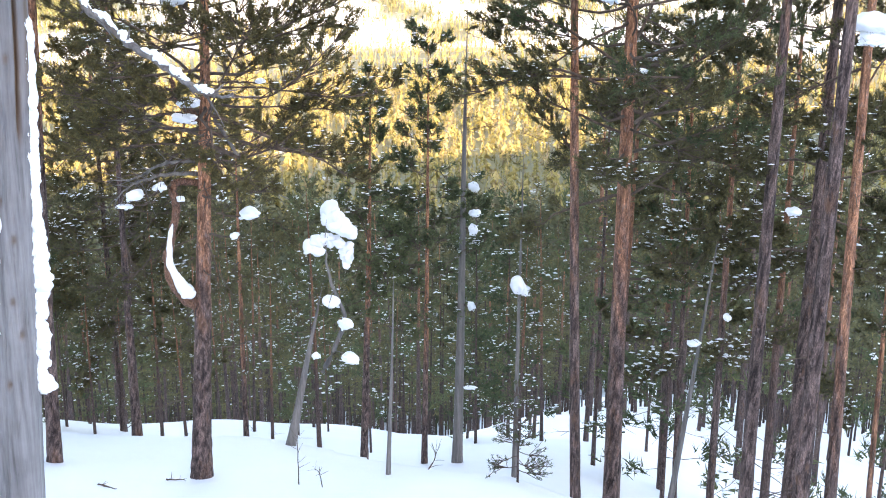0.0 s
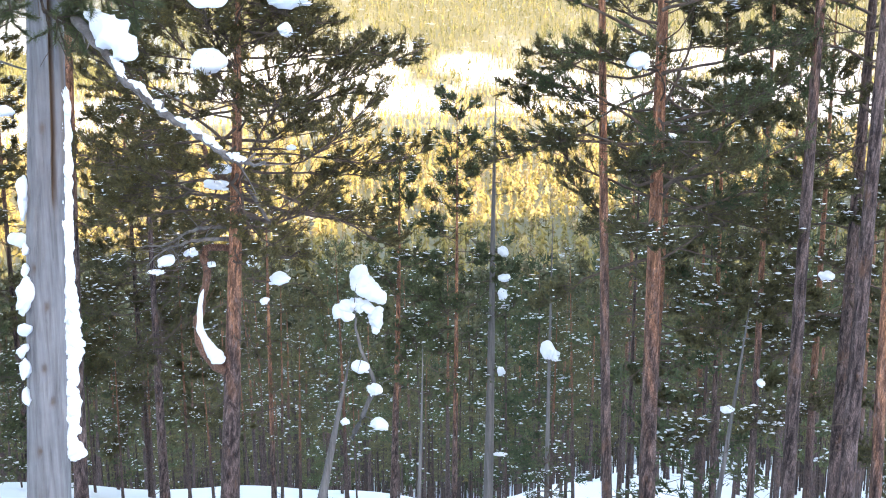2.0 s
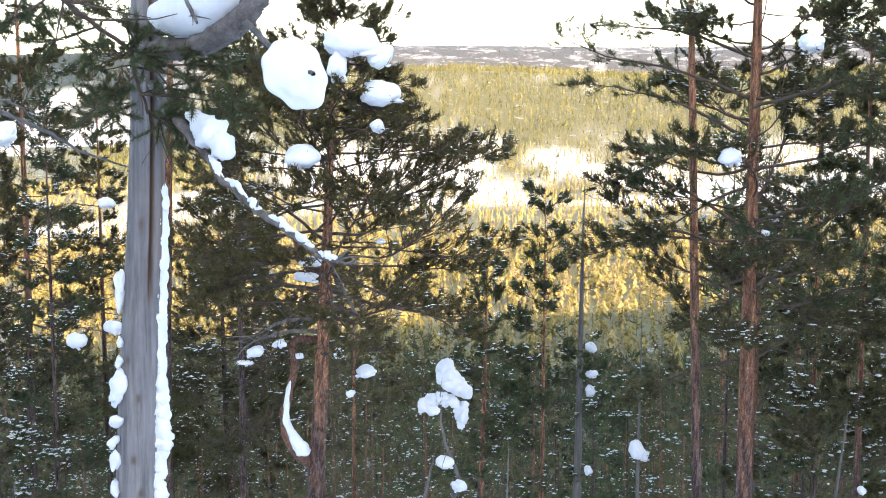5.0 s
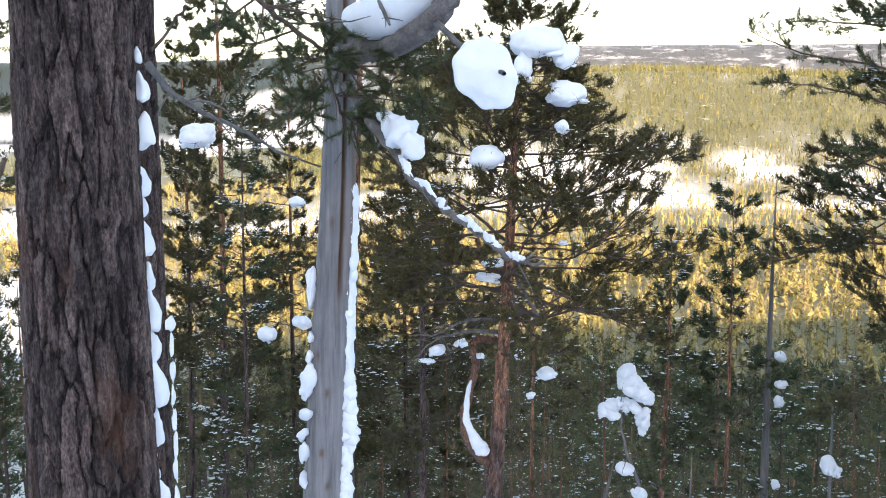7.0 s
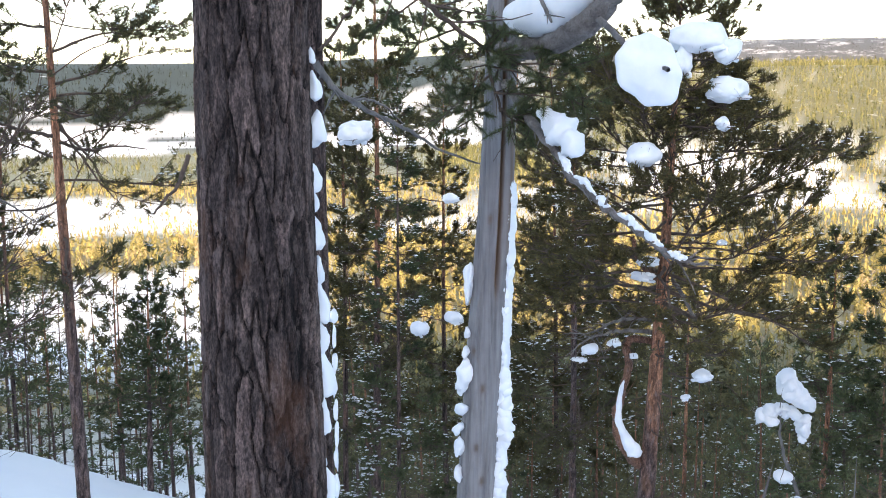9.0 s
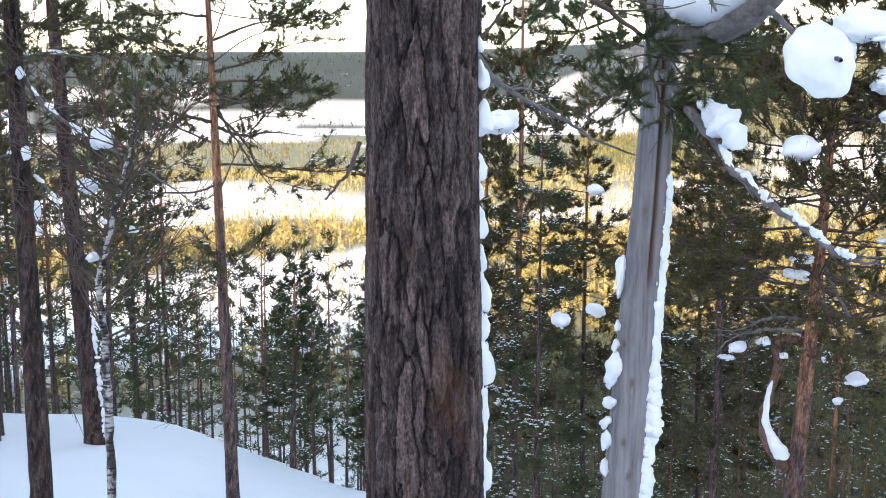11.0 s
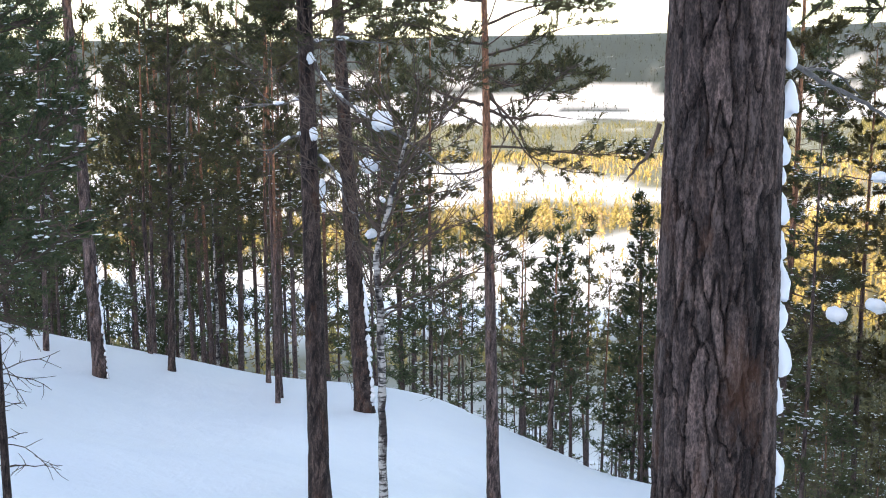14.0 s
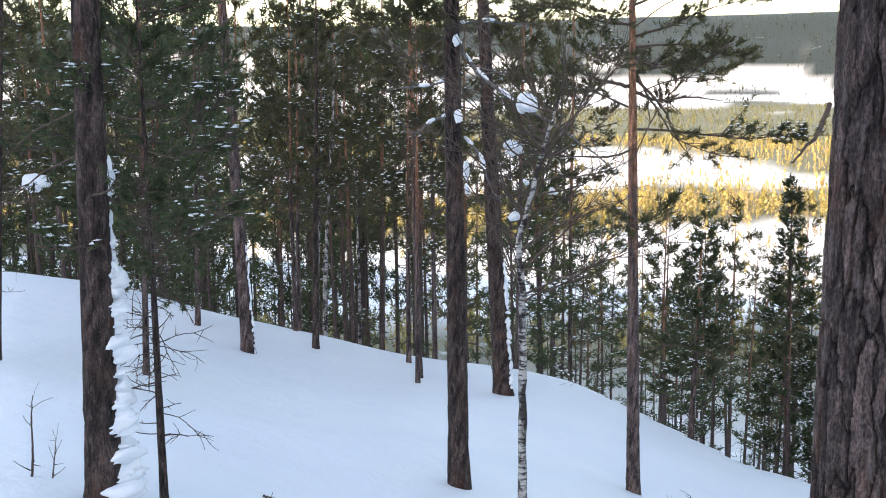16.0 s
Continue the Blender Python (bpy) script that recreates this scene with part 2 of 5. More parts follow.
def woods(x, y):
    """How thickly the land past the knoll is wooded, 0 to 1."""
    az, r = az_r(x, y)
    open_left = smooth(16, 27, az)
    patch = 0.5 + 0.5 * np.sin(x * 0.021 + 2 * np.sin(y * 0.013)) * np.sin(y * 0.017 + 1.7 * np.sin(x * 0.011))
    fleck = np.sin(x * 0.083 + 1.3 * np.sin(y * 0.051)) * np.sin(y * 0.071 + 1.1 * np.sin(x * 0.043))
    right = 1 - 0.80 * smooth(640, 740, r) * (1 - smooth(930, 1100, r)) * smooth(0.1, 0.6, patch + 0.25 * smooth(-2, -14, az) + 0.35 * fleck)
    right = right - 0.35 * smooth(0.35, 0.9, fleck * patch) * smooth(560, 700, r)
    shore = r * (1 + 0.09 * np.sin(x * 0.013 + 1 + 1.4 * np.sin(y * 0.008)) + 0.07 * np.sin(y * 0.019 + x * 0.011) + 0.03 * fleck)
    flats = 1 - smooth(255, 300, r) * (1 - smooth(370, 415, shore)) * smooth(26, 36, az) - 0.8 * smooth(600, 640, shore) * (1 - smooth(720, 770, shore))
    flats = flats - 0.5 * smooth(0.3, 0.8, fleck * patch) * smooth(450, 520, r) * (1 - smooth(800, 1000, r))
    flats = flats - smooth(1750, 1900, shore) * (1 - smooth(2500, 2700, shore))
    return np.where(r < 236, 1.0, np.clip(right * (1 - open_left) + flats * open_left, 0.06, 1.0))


def mesh_of(name, verts, faces, smooth_shade=True):
    """A mesh from arrays of points and of triangles or quads."""
    me = bpy.data.meshes.new(name)
    verts = np.asarray(verts, np.float32).reshape(-1, 3)
    groups = [np.asarray(f, np.int32) for f in (faces if isinstance(faces, list) else [faces]) if len(f)]
    sizes = np.concatenate([np.full(len(f), f.shape[1], np.int32) for f in groups])
    loops = np.concatenate([f.ravel() for f in groups])
    me.vertices.add(len(verts))
    me.vertices.foreach_set("co", verts.ravel())
    me.loops.add(len(loops))
    me.loops.foreach_set("vertex_index", loops)
    me.polygons.add(len(sizes))
    me.polygons.foreach_set("loop_start", np.concatenate([[0], np.cumsum(sizes)[:-1]]).astype(np.int32))
    if smooth_shade:
        me.polygons.foreach_set("use_smooth", np.ones(len(sizes), bool))
    me.update(calc_edges=True)
    return me


def add_value(me, name, values):
    me.attributes.new(name, "FLOAT", "POINT").data.foreach_set("value", np.asarray(values, np.float32))


def piece(name, me, mat, parent=None, label=""):
    """One mesh object; under parent if it is a part."""
    ob = new(name, me)
    if not me.materials:
        me.materials.append(mat)
    if parent:
        ob.parent = parent
    return tagged(ob, label)


class Soup:
    """Points and faces gathered for one mesh."""

    def __init__(self):
        self.v, self.t, self.q, self.n = [], [], [], 0

    def add(self, v, t=None, q=None):
        v = np.asarray(v, float).reshape(-1, 3)
        if t is not None and len(t):
            self.t.append(np.asarray(t) + self.n)
        if q is not None and len(q):
            self.q.append(np.asarray(q) + self.n)
        self.v.append(v)
        self.n += len(v)

    def mesh(self, name, smooth_shade=True):
        faces = [np.concatenate(f) for f in (self.t, self.q) if f]
        return mesh_of(name, np.concatenate(self.v), faces, smooth_shade) if faces else None


def rings(path, radii, sides, wobble=None):
    """A tube round a path: points and quads; wobble: factors on the radius, ring by ring and side by side."""
    path, radii = np.asarray(path, float), np.asarray(radii, float)
    ahead = np.gradient(path, axis=0)
    ahead /= np.linalg.norm(ahead, axis=1, keepdims=True) + 1e-9
    ref = np.where(np.abs(ahead[:, 2:3]) > 0.9, (1.0, 0, 0), (0, 0, 1.0))
    u = np.cross(ref, ahead)
    u /= np.linalg.norm(u, axis=1, keepdims=True) + 1e-9
    w = np.cross(ahead, u)
    a = np.arange(sides) * 2 * np.pi / sides
    r = radii[:, None] * (1 if wobble is None else wobble)
    v = path[:, None] + r[..., None] * (np.cos(a)[None, :, None] * u[:, None] + np.sin(a)[None, :, None] * w[:, None])
    i, j = np.meshgrid(np.arange(len(path) - 1), np.arange(sides), indexing="ij")
    k = (j + 1) % sides
    q = np.stack([i * sides + j, i * sides + k, (i + 1) * sides + k, (i + 1) * sides + j], -1).reshape(-1, 4)
    return v.reshape(-1, 3), q


def curve(rng, start, way, length, bend=(0, 0, 0), kinks=0.12, n=7):
    """A crooked line from start."""
    pts, way = [np.asarray(start, float)], np.asarray(way, float) / np.linalg.norm(way)
    for _ in range(n - 1):
        way = way + np.asarray(bend) / n + rng.normal(0, kinks, 3) / 2
        way /= np.linalg.norm(way)
        pts.append(pts[-1] + way * length / (n - 1))
    return np.array(pts)


def tufts(rng, soup, at, ways, size=0.11, count=16, width=0.065, spread=0.75, level=1.0):
    """Brushes of needles at points: thin triangles that fan out along and round each way."""
    at, ways = np.asarray(at), np.asarray(ways)
    m = len(at)
    if not m:
        return
    ways = ways / (np.linalg.norm(ways, axis=1, keepdims=True) + 1e-9)
    d = ways[:, None] + spread * rng.normal(0, 1, (m, count, 3)) * (1, 1, level)
    d /= np.linalg.norm(d, axis=2, keepdims=True)
    side = np.cross(d, rng.normal(0, 1, (m, count, 3)))
    side /= np.linalg.norm(side, axis=2, keepdims=True) + 1e-9
    long = size * rng.uniform(0.6, 1.15, (m, count, 1))
    root = at[:, None] + ways[:, None] * rng.uniform(-0.6, 0.5, (m, count, 1)) * size
    a = root - side * size * width
    b = root + side * size * width
    v = np.stack([a, b, root + d * long], 2).reshape(-1, 3)
    soup.add(v, t=np.arange(len(v)).reshape(-1, 3))


def ball_shape(level=2):
    bm = bmesh.new()
    bmesh.ops.create_icosphere(bm, subdivisions=level, radius=1.0)
    v = np.array([p.co for p in bm.verts])
    t = np.array([[p.index for p in f.verts] for f in bm.faces])
    bm.free()
    return v, t


BALLS = {n: ball_shape(n) for n in (1, 2, 3, 4)}


PAD = (np.array([(1, 0, 0), (0, 1, 0), (-1, 0, 0), (0, -1, 0), (0, 0, 1), (0, 0, -0.6)], float),
       np.array([(0, 1, 4), (1, 2, 4), (2, 3, 4), (3, 0, 4), (1, 0, 5), (2, 1, 5), (3, 2, 5), (0, 3, 5)]))


def waves(rng, v, scales):
    """Uneven swelling of points on a ball: a sum of crossed waves, finer and fainter."""
    out = np.zeros(len(v))
    for freq, amount in scales:
        for _ in range(3):
            out += amount * np.sin(v @ rng.normal(0, freq, 3) + rng.uniform(0, 6.28)) * np.sin(v @ rng.normal(0, freq, 3) + rng.uniform(0, 6.28))
    return out


def lump(rng, soup, at, size, level=2, rough=0.18, flat=0.25):
    """A lump of snow, rounded above and flatter and more ragged below, with an uneven skin."""
    v, t = BALLS[level]
    size = np.asarray(size) * np.ones(3)
    under = smooth(0.25, -0.5, v[:, 2])
    swell = 1 + waves(rng, v, ((1.4, 1.1 * rough), (3.2, 0.55 * rough))) + (0.35 + 0.9 * under) * waves(rng, v, ((6.5, 0.32 * rough), (11.0, 0.16 * rough)))
    w = v * np.clip(swell, 0.45, 1.6)[:, None]
    w[:, 2] = np.where(w[:, 2] < 0, w[:, 2] * (1 - flat), w[:, 2])
    # the load leans over to one side
    w[:, 0] += rng.uniform(-0.25, 0.25) * w[:, 2]
    soup.add(np.asarray(at) + w * size, t=t)


def flakes(rng, soup, at, size, squash=0.3):
    """Many small pads of snow."""
    v, t = PAD
    at = np.asarray(at)
    if not len(at):
        return
    s = size * rng.uniform(0.5, 1.6, (len(at), 1, 3)) * (1.25, 1.25, squash)
    w = at[:, None] + v[None] * s * (1 + 0.2 * rng.normal(0, 1, (len(at), len(v), 1)))
    soup.add(w, t=(t[None] + (np.arange(len(at)) * len(v))[:, None, None]).reshape(-1, 3))


# the ground: one sheet, fine near the camera and coarse towards the horizon
def land_sheet():
    radius = np.concatenate([np.linspace(0.4, 34, 80), np.geomspace(34.6, 4400, 90)])
    angle = np.radians(np.concatenate([np.linspace(-40, 80, 260), np.linspace(80, 320, 62)[1:-1]]))
    rr, aa = np.meshgrid(radius, angle, indexing="ij")
    x, y = -rr * np.sin(aa), rr * np.cos(aa)
    v = np.stack([x, y, height(x, y)], -1).reshape(-1, 3)
    n, m = rr.shape
    i, j = np.meshgrid(np.arange(n - 1), np.arange(m), indexing="ij")
    k = (j + 1) % m
    q = np.stack([i * m + j, i * m + k, (i + 1) * m + k, (i + 1) * m + j], -1).reshape(-1, 4)[:, ::-1]
    v = np.concatenate([v, [[0, 0, float(height(0, 0))]]])
    c = len(v) - 1
    cap = np.stack([np.full(m, c), (np.arange(m) + 1) % m, np.arange(m)], -1)[:, ::-1]
    me = mesh_of("ground", v, [q, cap])
    # how much of that painted forest tone the ground takes, by wood density
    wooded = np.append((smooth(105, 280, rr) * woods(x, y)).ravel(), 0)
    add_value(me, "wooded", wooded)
    # where the painted hill shade sets in, towards the left
    add_value(me, "hill_shade", np.append(smooth(17, 24, np.broadcast_to(np.degrees(aa), rr.shape)).ravel(), 0))
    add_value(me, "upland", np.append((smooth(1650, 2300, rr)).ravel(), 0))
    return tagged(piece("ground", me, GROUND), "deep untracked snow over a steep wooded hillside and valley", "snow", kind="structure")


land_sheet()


# ---- far woods ----
def conifers(rng, x, y, tall, shards):
    """Many small conifers, each a stem with ragged shards of foliage round it, all in one mesh."""
    soup = Soup()
    n = len(x)
    z = height(x, y)
    tone = rng.uniform(0, 1, n)
    slim = rng.uniform(0.13, 0.25, n)
    low = rng.uniform(0.08, 0.42, n)
    foot = np.stack([x, y, z], -1)[:, None]
    f = low[:, None] + (1 - low)[:, None] * (np.arange(shards) + rng.uniform(0, 0.9, (n, shards))) / shards
    g = (f - low[:, None]) / (1 - low)[:, None]
    # spruces taper from the ground, pines are roundest half-way up
    pine_like = (rng.uniform(0, 1, n) < 0.55)[:, None]
    wide = (tall * slim)[:, None] * np.where(pine_like, 0.35 + 1.9 * np.clip(g, 0, 1) * (1.03 - g) + 0.25 * (1 - g), 1.15 * (1.04 - g)) * rng.uniform(0.65, 1.35, (n, shards))
    a = rng.uniform(0, 6.28, (n, shards))
    open_by = rng.uniform(0.2, 0.65, (n, shards))
    step = np.minimum(tall / shards * 3.4, 0.5 * tall)[:, None] * rng.uniform(0.7, 1.5, (n, shards)) * (1 - low)[:, None]
    h = f * tall[:, None]

    def ring(turn, out, drop):
        return np.stack([wide * out * np.cos(a + turn), wide * out * np.sin(a + turn), h - drop * step], -1)

    v = np.stack([ring(0, 0.12, -0.75), ring(-open_by, rng.uniform(0.6, 1.1, (n, shards)), rng.uniform(-0.1, 0.4, (n, shards))), ring(open_by, rng.uniform(0.6, 1.1, (n, shards)), rng.uniform(-0.1, 0.4, (n, shards)))], 2)
    v[..., 2] = np.minimum(v[..., 2], 1.02 * tall[:, None, None])
    v = (v.reshape(n, shards * 3, 3) + foot).reshape(-1, 3)
    soup.add(v, t=np.arange(len(v)).reshape(-1, 3))
    tones = [np.repeat(tone, shards * 3)]
    stem = np.stack([np.stack([-0.012 * tall, 0 * tall, 0 * tall], -1), np.stack([0.012 * tall, 0 * tall, 0 * tall], -1), np.stack([0 * tall, 0 * tall, tall * 1.03], -1)], 1) + foot
    soup.add(stem.reshape(-1, 3), t=np.arange(3 * n).reshape(-1, 3))
    tones.append(np.repeat(np.where(tone < 0.5, 0.0, 1.0), 3))
    return soup, np.concatenate(tones)


def scatter(rng, count, az0, az1, r0, r1):
    r = np.sqrt(rng.uniform(r0 * r0, r1 * r1, count))
    a = np.radians(rng.uniform(az0, az1, count))
    x, y = -r * np.sin(a), r * np.cos(a)
    keep = rng.uniform(0, 1, count) < woods(x, y)
    return x[keep], y[keep]


def far_woods():
    rng = np.random.default_rng(11)
    for name, count, r0, r1, tall, shards, label, mat, az0, az1 in (
        ("valley_woods", 16500, 236, 520, (4.0, 8.5), 21, "sunlit pine and spruce wood on the valley floor", SUNLIT_NEEDLES, -27, 78),
        ("valley_woods", 23000, 520, 1000, (4.0, 7.5), 6, "sunlit pine and spruce wood past the snowy clearings", SUNLIT_NEEDLES, -27, 78),
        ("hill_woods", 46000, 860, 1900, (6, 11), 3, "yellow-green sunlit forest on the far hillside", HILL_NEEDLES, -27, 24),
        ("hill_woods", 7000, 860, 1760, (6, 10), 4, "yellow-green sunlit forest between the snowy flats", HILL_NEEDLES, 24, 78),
        ("ridge_woods", 8000, 1900, 4000, (9, 18), 2, "snow-dusted forest on the distant ridge with haze painted in as grey", HAZY_RIDGE_NEEDLES, -27, 19),
        ("ridge_woods", 13000, 1900, 4000, (9, 18), 2, "green forest painted dark for shade on the hills past the frozen lake", SHADED_HILL_NEEDLES, 19, 78),
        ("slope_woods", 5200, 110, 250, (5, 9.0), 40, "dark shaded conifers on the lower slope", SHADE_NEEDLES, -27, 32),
    ):
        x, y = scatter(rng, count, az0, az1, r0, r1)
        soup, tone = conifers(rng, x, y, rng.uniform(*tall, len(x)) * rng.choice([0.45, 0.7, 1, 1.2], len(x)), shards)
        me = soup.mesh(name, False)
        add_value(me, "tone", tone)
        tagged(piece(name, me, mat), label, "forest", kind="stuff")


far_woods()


# ---- trees ----
def trunk_line(tall, lean, rng, wobble=0.003, n=24):
    h = np.linspace(-0.35, tall, n)
    p, f = rng.uniform(0, 6, 4), rng.uniform(0.7, 1.6, 2)
    x = lean[0] * h + wobble * tall * (np.sin(h / tall * 4 * f[0] + p[0]) - np.sin(p[0])) * np.clip(h, 0, None) / tall
    y = lean[1] * h + wobble * tall * (np.sin(h / tall * 4 * f[1] + p[1]) - np.sin(p[1])) * np.clip(h, 0, None) / tall
    return np.stack([x, y, h], -1)


def trunk_radius(h, tall, diam, blunt=0.06):
    f = np.clip(h / tall, 0, 1)
    return 0.5 * diam * np.maximum((1 - f) ** 0.75, blunt) * (1 + 0.28 * np.exp(-np.clip(h + 0.1, 0, None) * 4.5))


def cells(u, v, across, seed):
    """Cracked plates: distance to the nearest and next cell centre and a random value a cell; u wraps round after 'across' cells."""
    rng = np.random.default_rng(seed)
    rows = int(np.ceil(v.max() - v.min())) + 6
    jit, val = rng.uniform(0, 1, (across, rows, 2)), rng.uniform(0, 1, (across, rows))
    v = v - np.floor(v.min()) + 2
    iu, iv = np.floor(u).astype(int), np.floor(v).astype(int)
    best, second, pick = np.full(u.shape, 9.0), np.full(u.shape, 9.0), np.zeros(u.shape)
    for du in (-1, 0, 1):
        for dv in (-1, 0, 1):
            cu, cv = (iu + du) % across, np.clip(iv + dv, 0, rows - 1)
            d = np.hypot(iu + du + jit[cu, cv, 0] - u, iv + dv + jit[cu, cv, 1] - v)
            near = d < best
            second = np.where(near, best, np.minimum(second, d))
            pick = np.where(near, val[cu, cv], pick)
            best = np.where(near, d, best)
    return best, second, pick


def value_noise(u, v, across, seed):
    """Smooth random values on a grid that wraps round in u after 'across' steps."""
    u, v = u % across, v - np.floor(v.min())
    grid = np.random.default_rng(seed).uniform(0, 1, (across, int(v.max()) + 3))
    i, j = np.floor(u).astype(int), np.floor(v).astype(int)
    f, g = u - i, v - j
    f, g = f * f * (3 - 2 * f), g * g * (3 - 2 * g)
    i, k = i % across, (i + 1) % across
    return (grid[i, j] * (1 - f) + grid[k, j] * f) * (1 - g) + (grid[i, j + 1] * (1 - f) + grid[k, j + 1] * f) * g


def barked(seed, line, diam, tall, sides, count, depth, plate, orange, span=None, flare=True):
    """A trunk's mesh with plates of bark in relief. span: the heights between which it is fine."""
    rng = np.random.default_rng(seed)
    h = np.linspace(-0.35, tall, count)
    if span:
        h = np.concatenate([np.linspace(-0.35, span[0], 24)[:-1], np.linspace(*span, count), np.linspace(span[1], tall, 30)[1:]])
    path = np.stack([np.interp(h, line[:, 2], line[:, k]) for k in (0, 1)] + [h], -1)
    rad = trunk_radius(h, tall, diam)
    a = np.arange(sides) * 2 * np.pi / sides
    hh, aa = np.meshgrid(h, a, indexing="ij")
    across = max(5, int(round(np.pi * diam / plate[0])))
    u0, v0 = aa / (2 * np.pi) * across, hh / plate[1]
    u = u0 + 0.55 * (value_noise(u0, v0 * 1.3, across, seed) - 0.5) + 0.22 * (value_noise(u0 * 4, v0 * 7, across * 4, seed + 5) - 0.5) + 0.09 * (value_noise(u0 * 9, v0 * 19, across * 9, seed + 8) - 0.5)
    v = v0 + 0.8 * (value_noise(u0 * 2, v0, across * 2, seed + 6) - 0.5) + 0.25 * (value_noise(u0 * 5, v0 * 6, across * 5, seed + 7) - 0.5)
    near, far, val = cells(u % across, v, across, seed)
    gap = smooth(0.02, 0.15, far - near)
    n2, f2, val2 = cells((u * 2.0) % (across * 2), v * 2.1 + 0.4 * val, across * 2, seed + 1)
    flake = smooth(0.0, 0.06, f2 - n2)
    n3, f3, val3 = cells((u * 4.0) % (across * 4), v * 5.1, across * 4, seed + 2)
    up = smooth(orange - 0.12, orange + 0.12, hh / tall + 0.05 * np.sin(hh * 7 + 3 * aa))
    relief = depth * (1.0 * (gap - 1) + 0.35 * (val - 0.5) + 0.14 * (flake - 1) + 0.34 * (val2 - 0.5) + 0.22 * (val3 - 0.5) + 0.26 * (value_noise(u0 * 9, v0 * 13, across * 9, seed + 9) - 0.5)) * (1 - 0.72 * up)
    skirt = np.clip(rad / (0.5 * diam), 0.15, 1.2)[:, None]
    vv, q = rings(path, rad, sides, 1 + relief * skirt / np.maximum(rad, 0.01)[:, None])
    me = mesh_of("trunk", vv, [q], span is None)
    add_value(me, "upper", up.ravel())
    # low in the cracks, so the colour adds the shade their relief lacks
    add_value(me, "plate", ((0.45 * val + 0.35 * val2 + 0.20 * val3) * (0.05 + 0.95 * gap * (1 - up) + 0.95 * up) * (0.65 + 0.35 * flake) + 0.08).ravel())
    return me


def pine(seed, tall, diam, lean=(0, 0), crown=0.35, reach=1.3, boughs=26, tuft=0.10, needles=9, per=34, snow=0.1, orange=0.4, dead=10,
         bark=None, leaf=None, label="", group="", sides=20, fine=115, plate=(0.05, 0.16), span=None, depth=None, split=True, ragged=0.25, shape="pine", category="pine tree"):
    """A pine: trunk, boughs with twigs and needle brushes, bare dead branches below, pads of snow on top."""
    rng = np.random.default_rng(seed)
    root = tagged(new("pine_tree" if shape == "pine" else "spruce_tree"), label, category, group)
    line = trunk_line(tall, lean, rng, n=40 if split else 14)
    rad = trunk_radius(line[:, 2], tall, diam)
    if split:
        me = barked(seed, line, diam, tall, sides, fine, (depth or 0.05 * diam) if bark not in (DEADWOOD, BIRCH) else 0.012 * diam, plate, orange, span)
    else:
        v, q = rings(line, rad, sides)
        me = mesh_of("trunk", v, [q])
        add_value(me, "upper", smooth(orange - 0.12, orange + 0.12, v[:, 2] / tall))
        add_value(me, "plate", np.full(len(v), 0.5))
    piece("trunk", me, bark or BARK, root)
    leaves, pads, wood = Soup(), [], Soup()

    def on_trunk(h):
        return np.array([np.interp(h, line[:, 2], line[:, k]) for k in (0, 1)] + [h])

    for b in range(boughs):
        f = crown + (1 - crown) * ((b + rng.uniform(0, 0.8)) / boughs)
        g = (f - crown) / (1 - crown)
        if shape == "spruce":
            length = reach * (1.02 - g) * rng.uniform(0.8, 1.1) + 0.06
        else:
            length = reach * (0.55 + 0.45 * math.sin(min(1, 0.25 + g * 1.1) * 3.1)) * (1.05 - 0.75 * g ** 2) * rng.uniform(1 - ragged * 1.6, 1 + ragged) + 0.1
        a = b * 2.4 + rng.uniform(-0.5, 0.5)
        rise = (-0.35 + 0.5 * g) if shape == "spruce" else (-0.15 + 0.75 * g)
        start = on_trunk(f * tall)
        path = curve(rng, start, (math.cos(a), math.sin(a), max(-0.3, rise + rng.normal(0, 0.42)) if split and shape == "pine" else rise + rng.normal(0, 0.12)), length, (0, 0, 0.12 if split else 0.35), 0.26 if split else 0.16, 12 if split else 8)
        thick = max(0.006, 0.085 * diam * (1.1 - g) * rng.uniform(0.6, 1.3))
        one = Soup() if split else wood
        if split:
            v, q = rings(path, np.linspace(thick, 0.004, len(path)), 5)
        else:
            v, q = rings(path[[0, 2, 4, 7]], np.linspace(thick, 0.004, 4), 3)
        one.add(v, q=q)
        at, ways = [], []
        for k in range(int(6 + length * (13 if split else 7))):
            s = rng.uniform(0.42, 1.0) if split else rng.uniform(0.25, 1.0)
            last = len(path) - 1
            i = min(int(s * last), last - 1)
            p = path[i] if split else path[i] + (path[i + 1] - path[i]) * (s * last - i)
            way = (path[i + 1] - path[i]) / (np.linalg.norm(path[i + 1] - path[i]) + 1e-9)
            turn = np.cross(way, (0, 0, 1)) * rng.choice([-1, 1])
            twig = curve(rng, p, way * 0.6 + turn * rng.uniform(0.4, 1.0) + (0, 0, rng.uniform(*((-0.35, 0.6) if split else (-0.1, 0.3)))), (0.18 + 0.30 * length * (1.1 - s)) * rng.uniform(0.5, 1.3), (0, 0, 0.4), 0.12, 4)
            if split:
                v, q = rings(twig[[0, 2, 3]], (0.006, 0.004, 0.003), 3)
                one.add(v, q=q)
            m = max(2, int(per * (0.082 if split else 0.10) * (0.5 + rng.uniform()))) if per else 0
            u = np.sort(rng.uniform(0.55 if split else 0.35, 1.0, m)) * 3
            i = np.minimum(u.astype(int), 2)
            at.append(twig[i] + (twig[i + 1] - twig[i]) * (u - i)[:, None] + rng.normal(0, 0.016 if split else 0.03, (m, 3)))
            ways.append(twig[i + 1] - twig[i])
        at, ways = np.concatenate(at), np.concatenate(ways)
